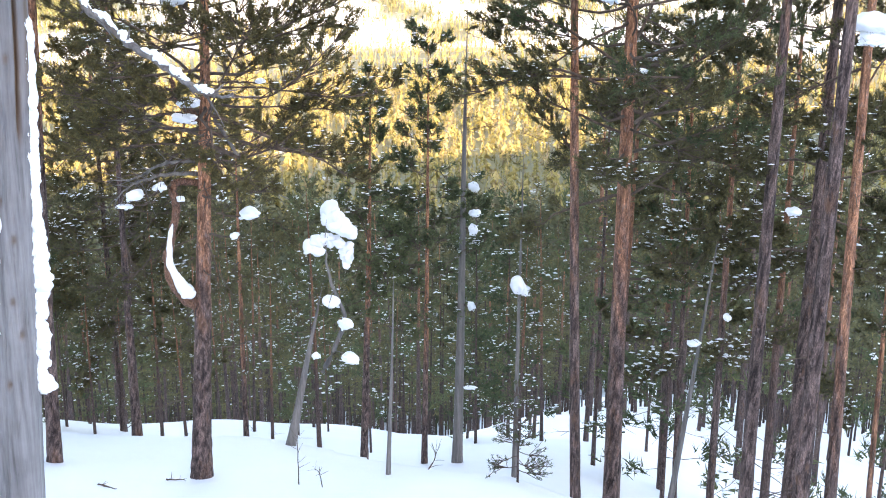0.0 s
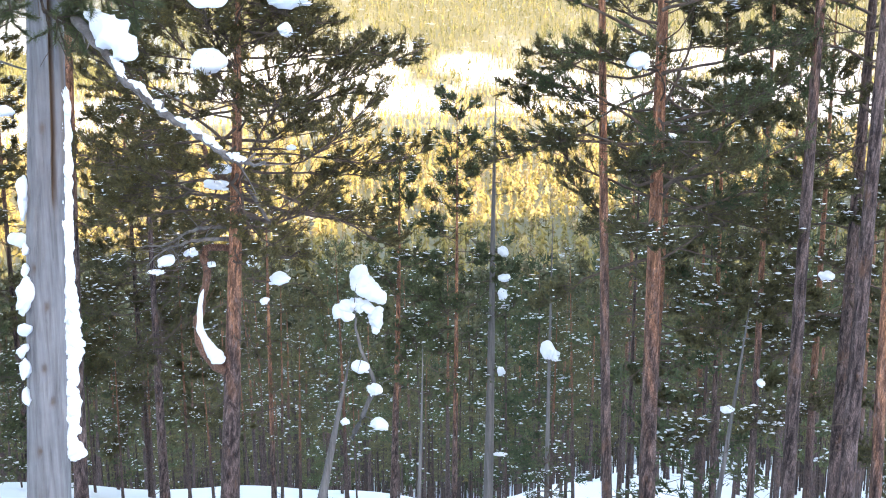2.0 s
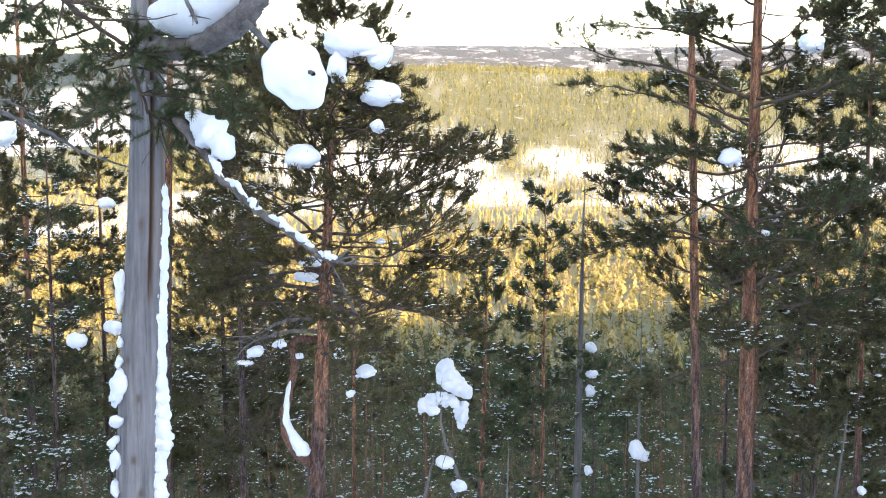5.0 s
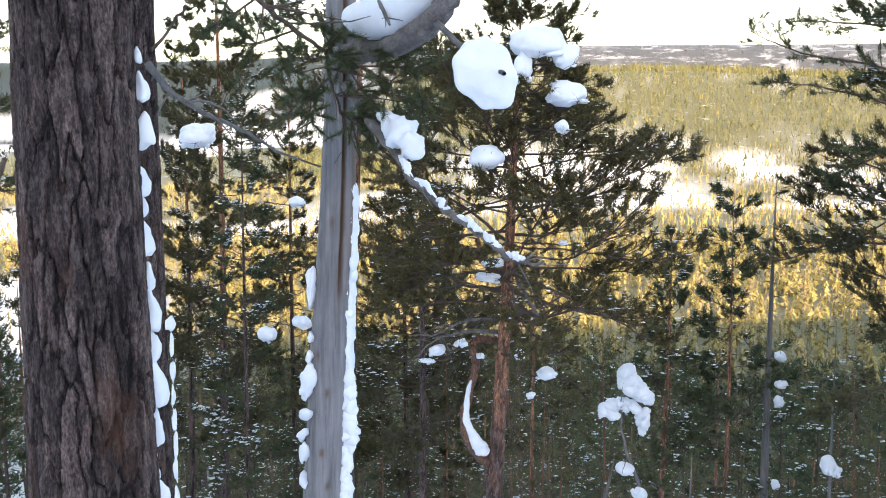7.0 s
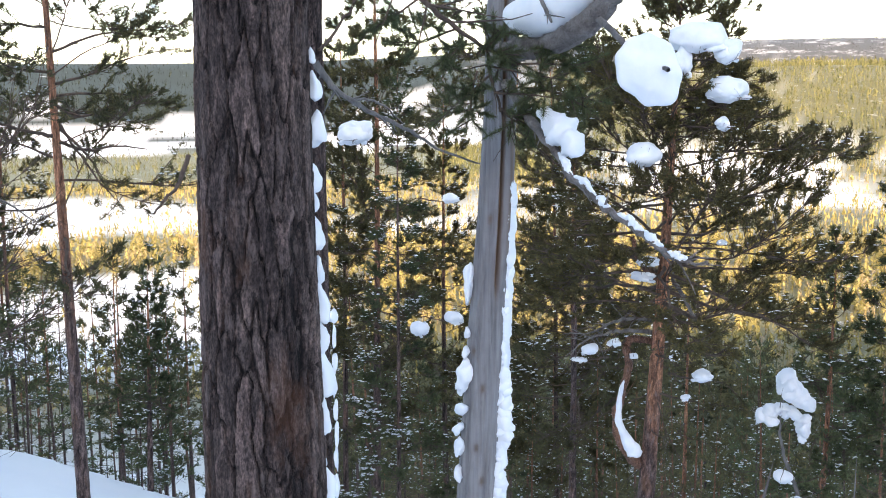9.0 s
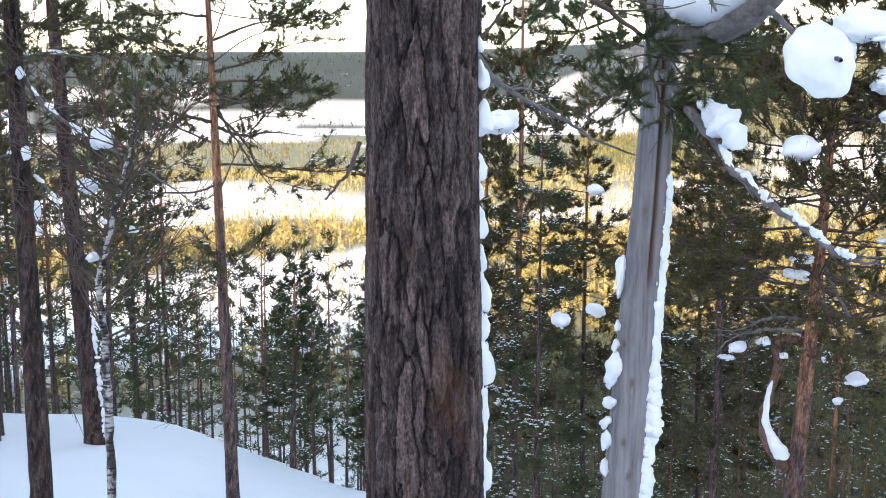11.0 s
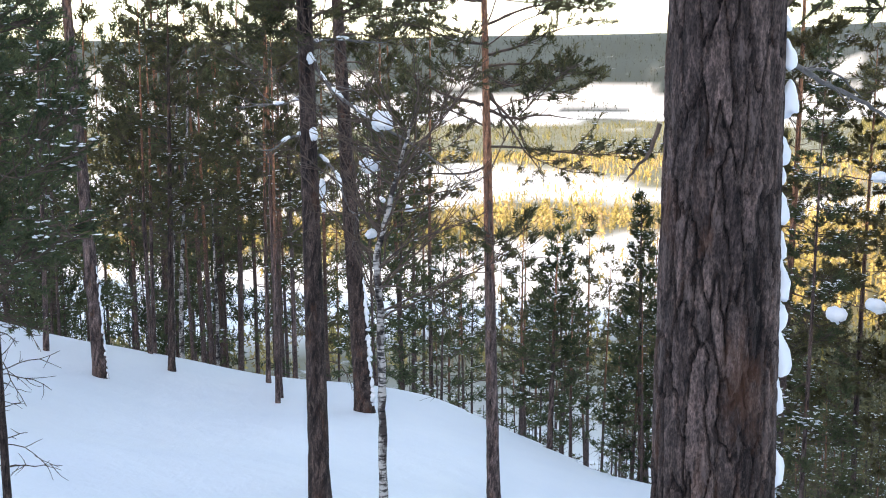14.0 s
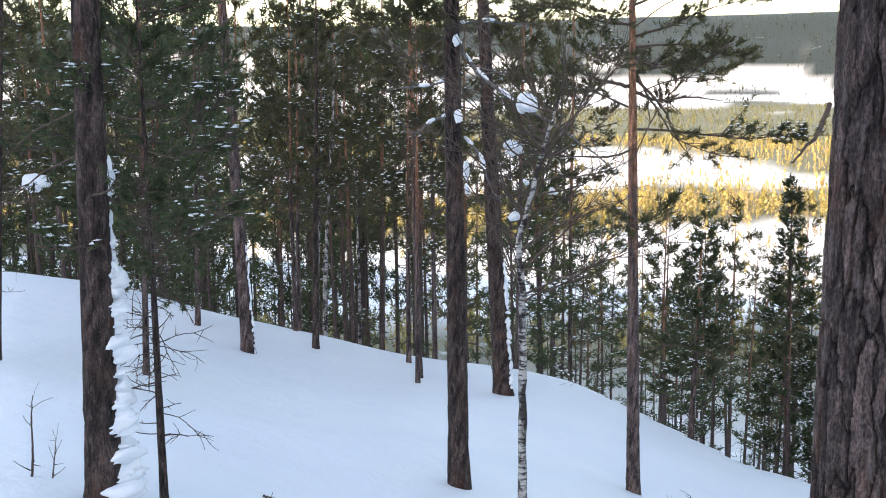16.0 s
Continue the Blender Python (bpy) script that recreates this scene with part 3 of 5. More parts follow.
        ways = ways / (np.linalg.norm(ways, axis=1, keepdims=True) + 1e-9) + (0, 0, 0.25)
        if split:
            tufts(rng, leaves, at, ways, tuft * 0.66, int(needles * 1.35), 0.105, 0.8)
        else:
            tufts(rng, leaves, at, ways, tuft * 0.85, needles, 0.095, 0.85, 0.6)
        load = (1.7 if split else 1.15) * snow * rng.choice([0.0, 0.1, 0.4, 1.0, 3.2])
        pads.append(at[rng.uniform(0, 1, len(at)) < load] + (0, 0, tuft * 0.3))
        if split:
            piece("branch", one.mesh("branch"), TWIG, root)
    for b in range(dead):
        f = rng.uniform(0.12, crown + 0.12)
        a = rng.uniform(0, 6.28)
        one = Soup() if split else wood
        length = reach * rng.uniform(0.15, 0.65)
        path = curve(rng, on_trunk(f * tall), (math.cos(a), math.sin(a), rng.uniform(-0.5, 0.3)), length, (0, 0, -0.2), 0.34, 7)
        v, q = rings(path if split else path[[0, 3, 6]], np.linspace(min(0.010, max(0.0045, 0.04 * diam)), 0.0022, 7 if split else 3), 4 if split else 3)
        one.add(v, q=q)
        if split:
            for _ in range(int(2 + length * 5)):
                i = rng.integers(2, 6)
                sub = curve(rng, path[i], path[i] - path[i - 1] + rng.normal(0, 0.06, 3), length * rng.uniform(0.15, 0.5), (0, 0, 0.1), 0.32, 4)
                v, q = rings(sub, np.linspace(0.0035, 0.0016, 4), 3)
                one.add(v, q=q)
            piece("dead_branch", one.mesh("dead_branch"), TWIG, root)
    if not split and wood.n:
        tagged(piece("branchwork", wood.mesh("branchwork"), TWIG, root), kind="stuff")
    if leaves.n:
        tagged(piece("needles", leaves.mesh("needles", False), leaf or NEEDLES, root), kind="stuff")
    pads = np.concatenate(pads) if pads else np.zeros((0, 3))
    if len(pads):
        white = Soup()
        flakes(rng, white, pads, tuft * (0.22 if split else 0.18), 0.34)
        tagged(piece("snow", white.mesh("snow"), SNOW, root, "small pads of snow"), kind="stuff")
    return root


def stand(ob, x, y, sink=0.0):
    ob.location = (x, y, float(height(x, y)) - sink)
    return ob


def near_trees():
    return {seed: stand(pine(seed, tall, diam, lean, **kw), x, y) for seed, x, y, tall, diam, lean, kw in NEAR}


NEAR = [
    (4, -2.98, 12.06, 7.6, 0.247, (0.059, 0.014), dict(tuft=0.10, leaf=BROWN_NEEDLES, crown=0.52, reach=2.3, boughs=92, per=72, snow=0.03, orange=0.36, dead=14, label="crooked pine with an orange upper trunk and a dense snow-laden crown")),
    (5, -4.86, 12.29, 9.6, 0.180, (0.038, 0.015), dict(per=40, tuft=0.13, crown=0.6, reach=1.3, boughs=26, orange=0.5, label="pine with a reddish trunk on the snow")),
    (6, -5.03, 16.26, 6.5, 0.160, (0.008, 0.002), dict(per=36, tuft=0.13, sides=16, fine=70, crown=0.4, boughs=26, orange=1.5, label="slim dark pine at the edge of the slope")),
    (7, -3.91, 19.63, 7.0, 0.126, (0.007, 0.001), dict(tuft=0.13, sides=16, fine=70, crown=0.55, boughs=24, orange=0.3, label="slim reddish pine past the edge of the slope")),
    (8, -2.22, 14.35, 2.4, 0.137, (0.214, 0.029), dict(crown=0.95, boughs=0, dead=3, orange=2.0, bark=DEADWOOD, label="leaning grey dead trunk that carries big lumps of snow", category="dead tree")),
    (9, -1.45, 17.96, 7.1, 0.151, (0.032, 0.002), dict(per=40, tuft=0.13, crown=0.4, boughs=42, orange=0.4, reach=0.8, leaf=NEEDLES_GREEN, label="slim green pine past the edge of the slope")),
    (10, -0.68, 12.00, 2.6, 0.057, (0.036, 0.002), dict(sides=16, fine=70, crown=0.95, boughs=0, dead=6, orange=2.0, bark=DEADWOOD, label="thin grey dead pole with bare twigs", category="dead tree")),
    (11, -0.35, 18.01, 7.8, 0.113, (0.015, 0.000), dict(per=40, tuft=0.13, crown=0.4, boughs=42, orange=0.3, reach=0.9, leaf=NEEDLES_GREEN, label="slim green pine with an upright crown")),
    (12, 0.25, 18.01, 8.1, 0.188, (0.021, -0.000), dict(crown=0.95, boughs=0, dead=6, orange=2.0, bark=DEADWOOD, label="tall dead grey spire with lumps of snow", category="dead tree")),
    (13, 1.23, 16.97, 5.8, 0.098, (0.000, -0.000), dict(sides=16, fine=70, crown=0.95, boughs=0, dead=8, orange=2.0, bark=DEADWOOD, label="thin dead grey pole with twigs", category="dead tree")),
    (14, 1.98, 14.38, 15.9, 0.167, (-0.043, 0.005), dict(crown=0.72, boughs=11, per=14, orange=0.35, label="straight slim pine with a bare reddish trunk")),
    (15, 2.52, 14.60, 15.3, 0.271, (-0.008, 0.001), dict(tuft=0.12, crown=0.36, reach=2.0, boughs=100, per=72, snow=0.07, orange=0.3, dead=20, label="stout red-barked pine with a broad snowy crown")),
    (16, 4.10, 13.19, 17.0, 0.217, (-0.004, 0.001), dict(crown=0.6, boughs=16, per=20, reach=1.6, snow=0.1, orange=0.6, label="tall leaning pine with a purple-brown trunk")),
    (17, 4.48, 12.21, 14.7, 0.231, (-0.004, 0.002), dict(crown=0.65, boughs=11, per=14, reach=1.6, snow=0.1, orange=0.7, label="tall pine with a grey-brown trunk")),
    (18, 5.41, 13.46, 17.4, 0.197, (-0.015, 0.006), dict(tuft=0.13, crown=0.5, boughs=22, per=26, reach=1.6, snow=0.2, orange=0.3, label="tall pine with an orange trunk")),
    (19, 5.32, 15.10, 16.5, 0.251, (0.010, -0.003), dict(per=76, tuft=0.14, crown=0.36, boughs=44, reach=1.6, snow=0.07, orange=1.5, label="dark pine behind the taller ones")),
    (20, 4.49, 16.41, 13.5, 0.142, (-0.002, 0.001), dict(per=64, tuft=0.15, sides=16, fine=70, crown=0.28, boughs=44, reach=1.6, orange=0.4, snow=0.07, label="slim pine on the slope")),
    (21, 3.53, 15.62, 5.8, 0.117, (0.095, -0.024), dict(sides=16, fine=70, crown=0.95, boughs=0, dead=5, orange=2.0, bark=DEADWOOD, label="leaning pale dead trunk on the slope", category="dead tree")),
    (22, 4.61, 19.47, 13.0, 0.126, (-0.012, 0.003), dict(per=64, tuft=0.15, sides=16, fine=70, crown=0.28, boughs=44, reach=1.6, orange=0.4, snow=0.07, label="slim pine on the slope")),
    (23, 7.27, 16.48, 15.0, 0.113, (-0.024, 0.011), dict(per=64, tuft=0.15, sides=16, fine=70, crown=0.28, boughs=44, reach=1.6, orange=0.2, snow=0.07, label="slim pine on the slope")),
    (24, -7.32, 2.42, 10.0, 0.243, (0.010, 0.030), dict(crown=0.75, boughs=11, per=14, orange=2.0, bark=DARK_BARK, label="stout dark pine with a thick fringe of snow on its trunk")),
    (25, -7.41, 2.89, 4.1, 0.061, (0.001, 0.002), dict(sides=16, fine=70, crown=0.42, reach=0.75, boughs=40, per=30, dead=64, orange=2.0, bark=DARK_BARK, snow=0.12, leaf=NEEDLES_GREEN, label="thin young pine with bare lower twigs")),
    (26, -18.55, 9.25, 15.0, 0.258, (-0.012, -0.023), dict(crown=0.6, boughs=11, per=14, orange=0.5, label="pine standing in the snow with a bare trunk")),
    (27, -8.53, 6.49, 11.9, 0.220, (-0.001, -0.002), dict(crown=0.62, reach=1.6, boughs=16, per=20, orange=2.0, dead=30, bark=DARK_BARK, label="dark straight pine trunk standing in the snow")),
    (28, -15.12, 12.74, 14.6, 0.349, (-0.033, -0.039), dict(tuft=0.13, crown=0.5, reach=1.8, boughs=26, per=34, orange=2.0, dead=24, bark=DARK_BARK, label="dark leaning pine trunk with snow at one side")),
    (29, -9.33, 9.98, 9.4, 0.177, (-0.011, -0.010), dict(tuft=0.12, crown=0.42, reach=1.9, boughs=24, per=36, snow=0.08, orange=0.38, dead=5, label="slim orange-brown pine with an open crown")),
    (30, -16.86, 12.07, 10.7, 0.140, (-0.002, -0.002), dict(tuft=0.13, sides=16, fine=70, crown=0.36, boughs=26, per=30, orange=0.4, reach=1.3, label="slim pine at the edge of the snow slope")),
    (32, -15.45, 18.57, 5.2, 0.151, (0.027, 0.022), dict(per=40, tuft=0.14, sides=16, fine=70, crown=0.25, boughs=40, orange=0.6, leaf=NEEDLES_GREEN, reach=0.8, label="young dark pine past the edge")),
    (33, -14.89, 21.48, 7.2, 0.191, (-0.016, -0.011), dict(per=50, tuft=0.13, sides=16, fine=70, crown=0.1, boughs=90, orange=2.0, snow=0.1, reach=0.95, shape="spruce", category="spruce tree", leaf=NEEDLES_GREEN, label="dark spruce past the edge of the snow")),
    (34, -11.26, 21.34, 15.2, 0.201, (0.016, 0.009), dict(per=60, tuft=0.14, sides=16, fine=70, crown=0.25, boughs=112, orange=0.4, reach=1.7, snow=0.10, label="tall pine with a green snow-dusted crown")),
    (35, -9.04, 17.98, 9.7, 0.105, (0.021, 0.010), dict(per=40, tuft=0.13, sides=16, fine=70, crown=0.12, boughs=70, orange=0.9, reach=1.3, snow=0.2, shape="spruce", category="spruce tree", leaf=NEEDLES_GREEN, label="young spruce with snow-dusted tiers of branches")),
    (36, -6.81, 22.09, 11.5, 0.169, (0.010, 0.003), dict(per=47, tuft=0.14, sides=16, fine=70, crown=0.22, boughs=105, orange=0.6, reach=2.0, snow=0.10, leaf=BROWN_NEEDLES, label="dull green pine behind the crooked one")),
    (38, -15.12, 5.85, 6.6, 0.101, (0.015, 0.037), dict(per=44, tuft=0.12, sides=12, fine=50, crown=0.18, boughs=60, orange=0.5, reach=1.25, snow=0.12, leaf=NEEDLES_GREEN, label="dense dark green pine behind the thin one")),
    (39, -21.15, 11.76, 8.1, 0.101, (0.005, 0.008), dict(per=34, tuft=0.14, sides=12, fine=50, crown=0.35, boughs=34, orange=0.5, reach=1.3, dead=24, label="slim pine past the snow edge")),
    (40, -21.97, 12.33, 7.9, 0.105, (0.008, 0.014), dict(per=34, tuft=0.14, sides=12, fine=50, crown=0.4, boughs=30, orange=0.5, reach=1.1, dead=24, label="slim pine past the snow edge")),
    (41, -19.20, 11.13, 8.0, 0.150, (0.015, 0.024), dict(per=36, tuft=0.14, sides=12, fine=50, crown=0.35, boughs=34, orange=0.9, reach=1.4, dead=26, bark=DARK_BARK, label="dark pine past the snow edge")),
    (42, -18.16, 12.75, 8.8, 0.104, (0.009, 0.012), dict(per=34, tuft=0.14, sides=12, fine=50, crown=0.3, boughs=34, orange=0.4, reach=1.2, dead=24, label="slim reddish pine past the snow edge")),
    (43, -16.43, 11.72, 7.8, 0.094, (0.006, 0.008), dict(per=30, tuft=0.14, sides=12, fine=50, crown=0.45, boughs=26, orange=0.4, reach=1.1, dead=24, label="slim reddish pine past the snow edge")),
    (44, -20.29, 9.03, 7.0, 0.115, (0.016, 0.034), dict(per=40, tuft=0.13, sides=12, fine=50, crown=0.18, boughs=44, orange=0.8, reach=1.3, dead=20, snow=0.1, leaf=NEEDLES_GREEN, label="green pine past the snow edge")),
    (45, -11.01, 24.78, 12.6, 0.170, (0.001, 0.000), dict(per=52, tuft=0.14, sides=12, fine=40, crown=0.2, boughs=73, orange=0.6, reach=1.5, snow=0.10, leaf=BROWN_NEEDLES, label="dull green pine down the slope")),
    (46, -12.86, 22.74, 12.6, 0.163, (0.014, 0.008), dict(per=52, tuft=0.14, sides=12, fine=40, crown=0.2, boughs=80, orange=0.6, reach=1.5, snow=0.10, label="green pine down the slope")),
    (47, -7.70, 23.90, 12.5, 0.157, (-0.014, -0.005), dict(per=52, tuft=0.14, sides=12, fine=40, crown=0.25, boughs=73, orange=0.6, reach=1.6, snow=0.10, leaf=BROWN_NEEDLES, label="dull green pine down the slope")),
    (49, -14.79, 3.69, 6.7, 0.126, (0.024, 0.087), dict(per=40, tuft=0.13, sides=12, fine=50, crown=0.3, boughs=40, orange=0.9, reach=1.4, dead=22, snow=0.08, bark=DARK_BARK, label="dark pine on the knoll with a lump of snow")),
    (50, -19.60, 17.05, 12.4, 0.130, (0.006, 0.010), dict(per=46, tuft=0.14, sides=12, fine=50, crown=0.42, boughs=40, orange=0.5, reach=1.5, dead=34, label="slim pine with an open crown down the slope")),
    (51, -19.30, 14.30, 11.4, 0.115, (0.004, -0.006), dict(per=46, tuft=0.14, sides=12, fine=50, crown=0.40, boughs=40, orange=0.5, reach=1.4, dead=34, leaf=BROWN_NEEDLES, label="slim dull green pine past the snow edge")),
    (52, -21.60, 20.80, 14.0, 0.135, (-0.004, 0.004), dict(per=46, tuft=0.14, sides=12, fine=50, crown=0.45, boughs=40, orange=0.4, reach=1.5, dead=34, label="slim pine with an open crown down the slope")),
]
TREES = near_trees()


def slope_trees():
    """The pines down the slope: a few shapes, copied."""
    rng = np.random.default_rng(5)
    talls = [9.0, 10.0, 11.0, 12.0, 8.5, 11.5, 5.0, 6.0, 7.0, 9.0, 10.0, 11.0, 12.0, 6.5]
    kinds = [
        pine(300 + k, talls[k], rng.uniform(0.13, 0.2), (0, 0), crown=rng.uniform(0.30, 0.50), reach=rng.uniform(0.9, 1.4), boughs=25, tuft=0.20, needles=4, per=19,
             snow=0.10, orange=rng.uniform(0.4, 0.6), dead=26, split=False, sides=6, label="slim snow-dusted pine on the shaded slope", group="pines on the slope")
        for k in range(6)
    ] + [
        pine(320 + k, talls[6 + k], 0.08, (0, 0), crown=0.10, reach=1.05, boughs=34, tuft=0.20, needles=4, per=18, snow=0.14, orange=0.9, dead=2, split=False, sides=5,
             leaf=NEEDLES_GREEN, label="young snow-dusted pine on the shaded slope", group="pines on the slope") for k in range(3)
    ] + [
        pine(340 + k, talls[9 + k], 0.15, (0, 0), crown=rng.uniform(0.28, 0.5), reach=rng.uniform(1.0, 1.4), boughs=16, tuft=0.27, needles=4, per=14, snow=0.05, orange=0.5, dead=8, split=False, sides=5,
             label="slim snow-dusted pine far down the slope", group="pines on the slope") for k in range(5)
    ]
    made = 0
    spots = []
    while made < 310:
        left = made % 2
        r, a = (24 + 30 * rng.uniform(0, 1) ** 1.3, rng.uniform(*((56, 80) if rng.uniform() < 0.46 else (34, 60)))) if left else (18 + 60 * rng.uniform(0, 1) ** 1.2, rng.uniform(-27, 40))
        x, y = -r * math.sin(math.radians(a)), r * math.cos(math.radians(a))
        crest = 15.5 + 0.215 * max(0.0, a)
        if 30 < a < 57 and rng.uniform() < 0.6:
            continue
        if r < crest + 1.0 or any((x - p) ** 2 + (y - s) ** 2 < 1.2 for p, s in spots):
            continue
        spots.append((x, y))
        k = int(rng.integers(0, 9)) if r < 36 else int(rng.integers(9, 14))
        if a > 58 and rng.uniform() < 0.6:
            k = int(rng.integers(6, 9))
        if made < 14:
            k = made
        z = float(height(x, y)) - 0.1
        # most tops stay under the far sunlit wood; to the left the wood stands higher
        room = 1.6 + 0.02 * r - z if a < -7 else 1.6 - 0.225 * r - z if a < 28 else (1.6 + 0.10 * r - z if a > 46 else 1.6 - 0.12 * r - z)
        size = min(max(room, 3.0) * rng.uniform(*((0.72, 1.1) if a > 46 else (0.62, 1.05))), 18.5 if a > 54 else 15.5) / talls[k]
        size = min(size, 2.3 if a > 54 else 1.7)
        m = Matrix.LocRotScale((x, y, z), Euler((rng.normal(0, 0.02), rng.normal(0, 0.02), rng.uniform(0, 6.28))), Vector((min(size, 1.2), min(size, 1.2), size)))
        if made < 14:
            kinds[made].matrix_basis = m
        else:
            copy_thing(kinds[k], m).matrix_basis = m
        made += 1


slope_trees()


def lower_woods():
    """The denser wood further down, too far off to tell its trees apart."""
    rng = np.random.default_rng(21)
    leaves, stems, white = Soup(), Soup(), Soup()
    n = 1500
    r, a = np.sqrt(rng.uniform(52 ** 2, 125 ** 2, n)), np.radians(rng.uniform(-27, 78, n))
    x, y = -r * np.sin(a), r * np.cos(a)
    keep = rng.uniform(0, 1, n) < np.where(np.degrees(a) > 57, 0.5, np.where(np.degrees(a) > 32, 0.14, 1.0))
    for cx, cy in zip(x[keep], y[keep]):
        tall, z = rng.uniform(6, 11.5), float(height(cx, cy))
        v, q = rings(np.array([[cx, cy, z - 0.2], [cx + rng.normal(0, 0.1), cy, z + tall * 0.97]]), [0.09, 0.02], 3)
        stems.add(v, q=q)
        m = 38
        f = rng.uniform(0.3, 1.0, m)
        b = rng.uniform(0, 6.28, m)
        d = rng.uniform(0.15, 1.0, m) * 1.25 * np.minimum(1, (1.04 - f) * 2.2)
        at = np.stack([cx + d * np.cos(b), cy + d * np.sin(b), z + tall * f], -1)
        tufts(rng, leaves, at, np.stack([np.cos(b), np.sin(b), 0.2 + 0 * b], -1), 0.40, 4, 0.11, 0.7, 0.5)
        flakes(rng, white, at[:int(rng.choice([0, 0, 2, 7]))] + (0, 0, 0.12), 0.08, 0.25)
    for name, soup, mat, label in (("lower_woods", leaves, NEEDLES, "dark shaded pine wood lower on the slope"), ("lower_trunks", stems, DARK_BARK, "thin pine trunks lower on the slope"), ("lower_snow", white, SNOW, "snow on the pines lower on the slope")):
        me = soup.mesh(name, False)
        add_value(me, "plate", np.full(len(me.vertices), 0.5))
        tagged(piece(name, me, mat), label, "forest", kind="stuff")


lower_woods()


# ---- the thick pine beside the camera, the dark one behind it, and the grey dead tree ----
def snow_child(root, rng, centres, size, level=2, rough=0.16, flat=0.3, name="snow_clump", label=""):
    """Lumps of snow on a tree, given in the world, as one part; size: one or a size for each."""
    soup = Soup()
    off = np.array(root.location)
    sizes = size if isinstance(size, list) else [size] * len(centres)
    for c, s in zip(centres, sizes):
        lump(rng, soup, np.array(c) - off, s, min(level, 2) if np.max(s) < 0.05 else level, rough, flat)
    ob = piece(name, soup.mesh(name), SNOW, root, label)
    return tagged(ob, kind="stuff") if name in ("snow_fringe", "snow_crust", "snow_strip") else ob


def snow_bank(root, rng, points, radii, name, rough=0.08):
    """A smooth bank of snow along points given in the world, rounded off at both ends."""
    p = np.array(points) - np.array(root.location)
    s = np.linspace(0, len(p) - 1, max(24, 5 * len(p)))
    path = np.stack([np.interp(s, np.arange(len(p)), p[:, k]) for k in range(3)], -1)
    for _ in range(6):
        path[1:-1] = (path[:-2] + 2 * path[1:-1] + path[2:]) / 4
    f = np.linspace(0, 1, len(s))
    r = np.interp(f, np.linspace(0, 1, len(radii)), radii) * np.sqrt(np.clip(1 - np.abs(2 * f - 1) ** 6, 0.0004, 1))
    u, v = np.meshgrid(np.arange(18) / 18 * 6, f * 12, indexing="ij")
    wave = value_noise(u, v, 6, int(rng.integers(1, 999))) - 0.5 + 0.5 * (value_noise(u * 3, v * 3, 18, int(rng.integers(1, 999))) - 0.5)
    w, q = rings(path, r, 18, 1 + 2 * rough * wave.T)
    return piece(name, mesh_of(name, w, [q]), SNOW, root)


def limb(root, rng, points, radii, mat, name="branch", sides=8, twigs=0, reach=0.25, jag=0.02, label=""):
    """A limb along points given in the world, smoothed and made crooked, with bare twigs."""
    off = np.array(root.location)
    p = np.array(points) - off
    n = len(p)
    s = np.linspace(0, n - 1, 6 * (n - 1) + 1)
    i = np.minimum(s.astype(int), n - 2)
    t = (s - i)[:, None]
    a, b, c, d = p[np.maximum(i - 1, 0)], p[i], p[i + 1], p[np.minimum(i + 2, n - 1)]
    path = 0.5 * (2 * b + (c - a) * t + (2 * a - 5 * b + 4 * c - d) * t ** 2 + (3 * b - a - 3 * c + d) * t ** 3)
    path = path + rng.normal(0, jag * 0.3, path.shape)
    r = np.interp(s, np.linspace(0, n - 1, len(radii)), radii)
    soup = Soup()
    v, q = rings(path, r, sides, 1 + 0.10 * rng.normal(0, 1, (len(path), sides)))
    soup.add(v, q=q)
    for _ in range(twigs):
        k = rng.integers(2, len(path) - 1)
        way = path[k] - path[k - 1]
        way = way / np.linalg.norm(way) + rng.normal(0, 0.7, 3)
        sub = curve(rng, path[k], way, reach * rng.uniform(0.4, 1.2), (0, 0, -0.05), 0.22, 5)
        v, q = rings(sub, np.linspace(min(r[k] * 0.5, 0.008), 0.0015, 5), 4)
        soup.add(v, q=q)
    me = soup.mesh(name)
    add_value(me, "plate", np.full(soup.n, 0.5))
    add_value(me, "upper", np.full(soup.n, 0.55))
    piece(name, me, mat, root, label)
    return path + off


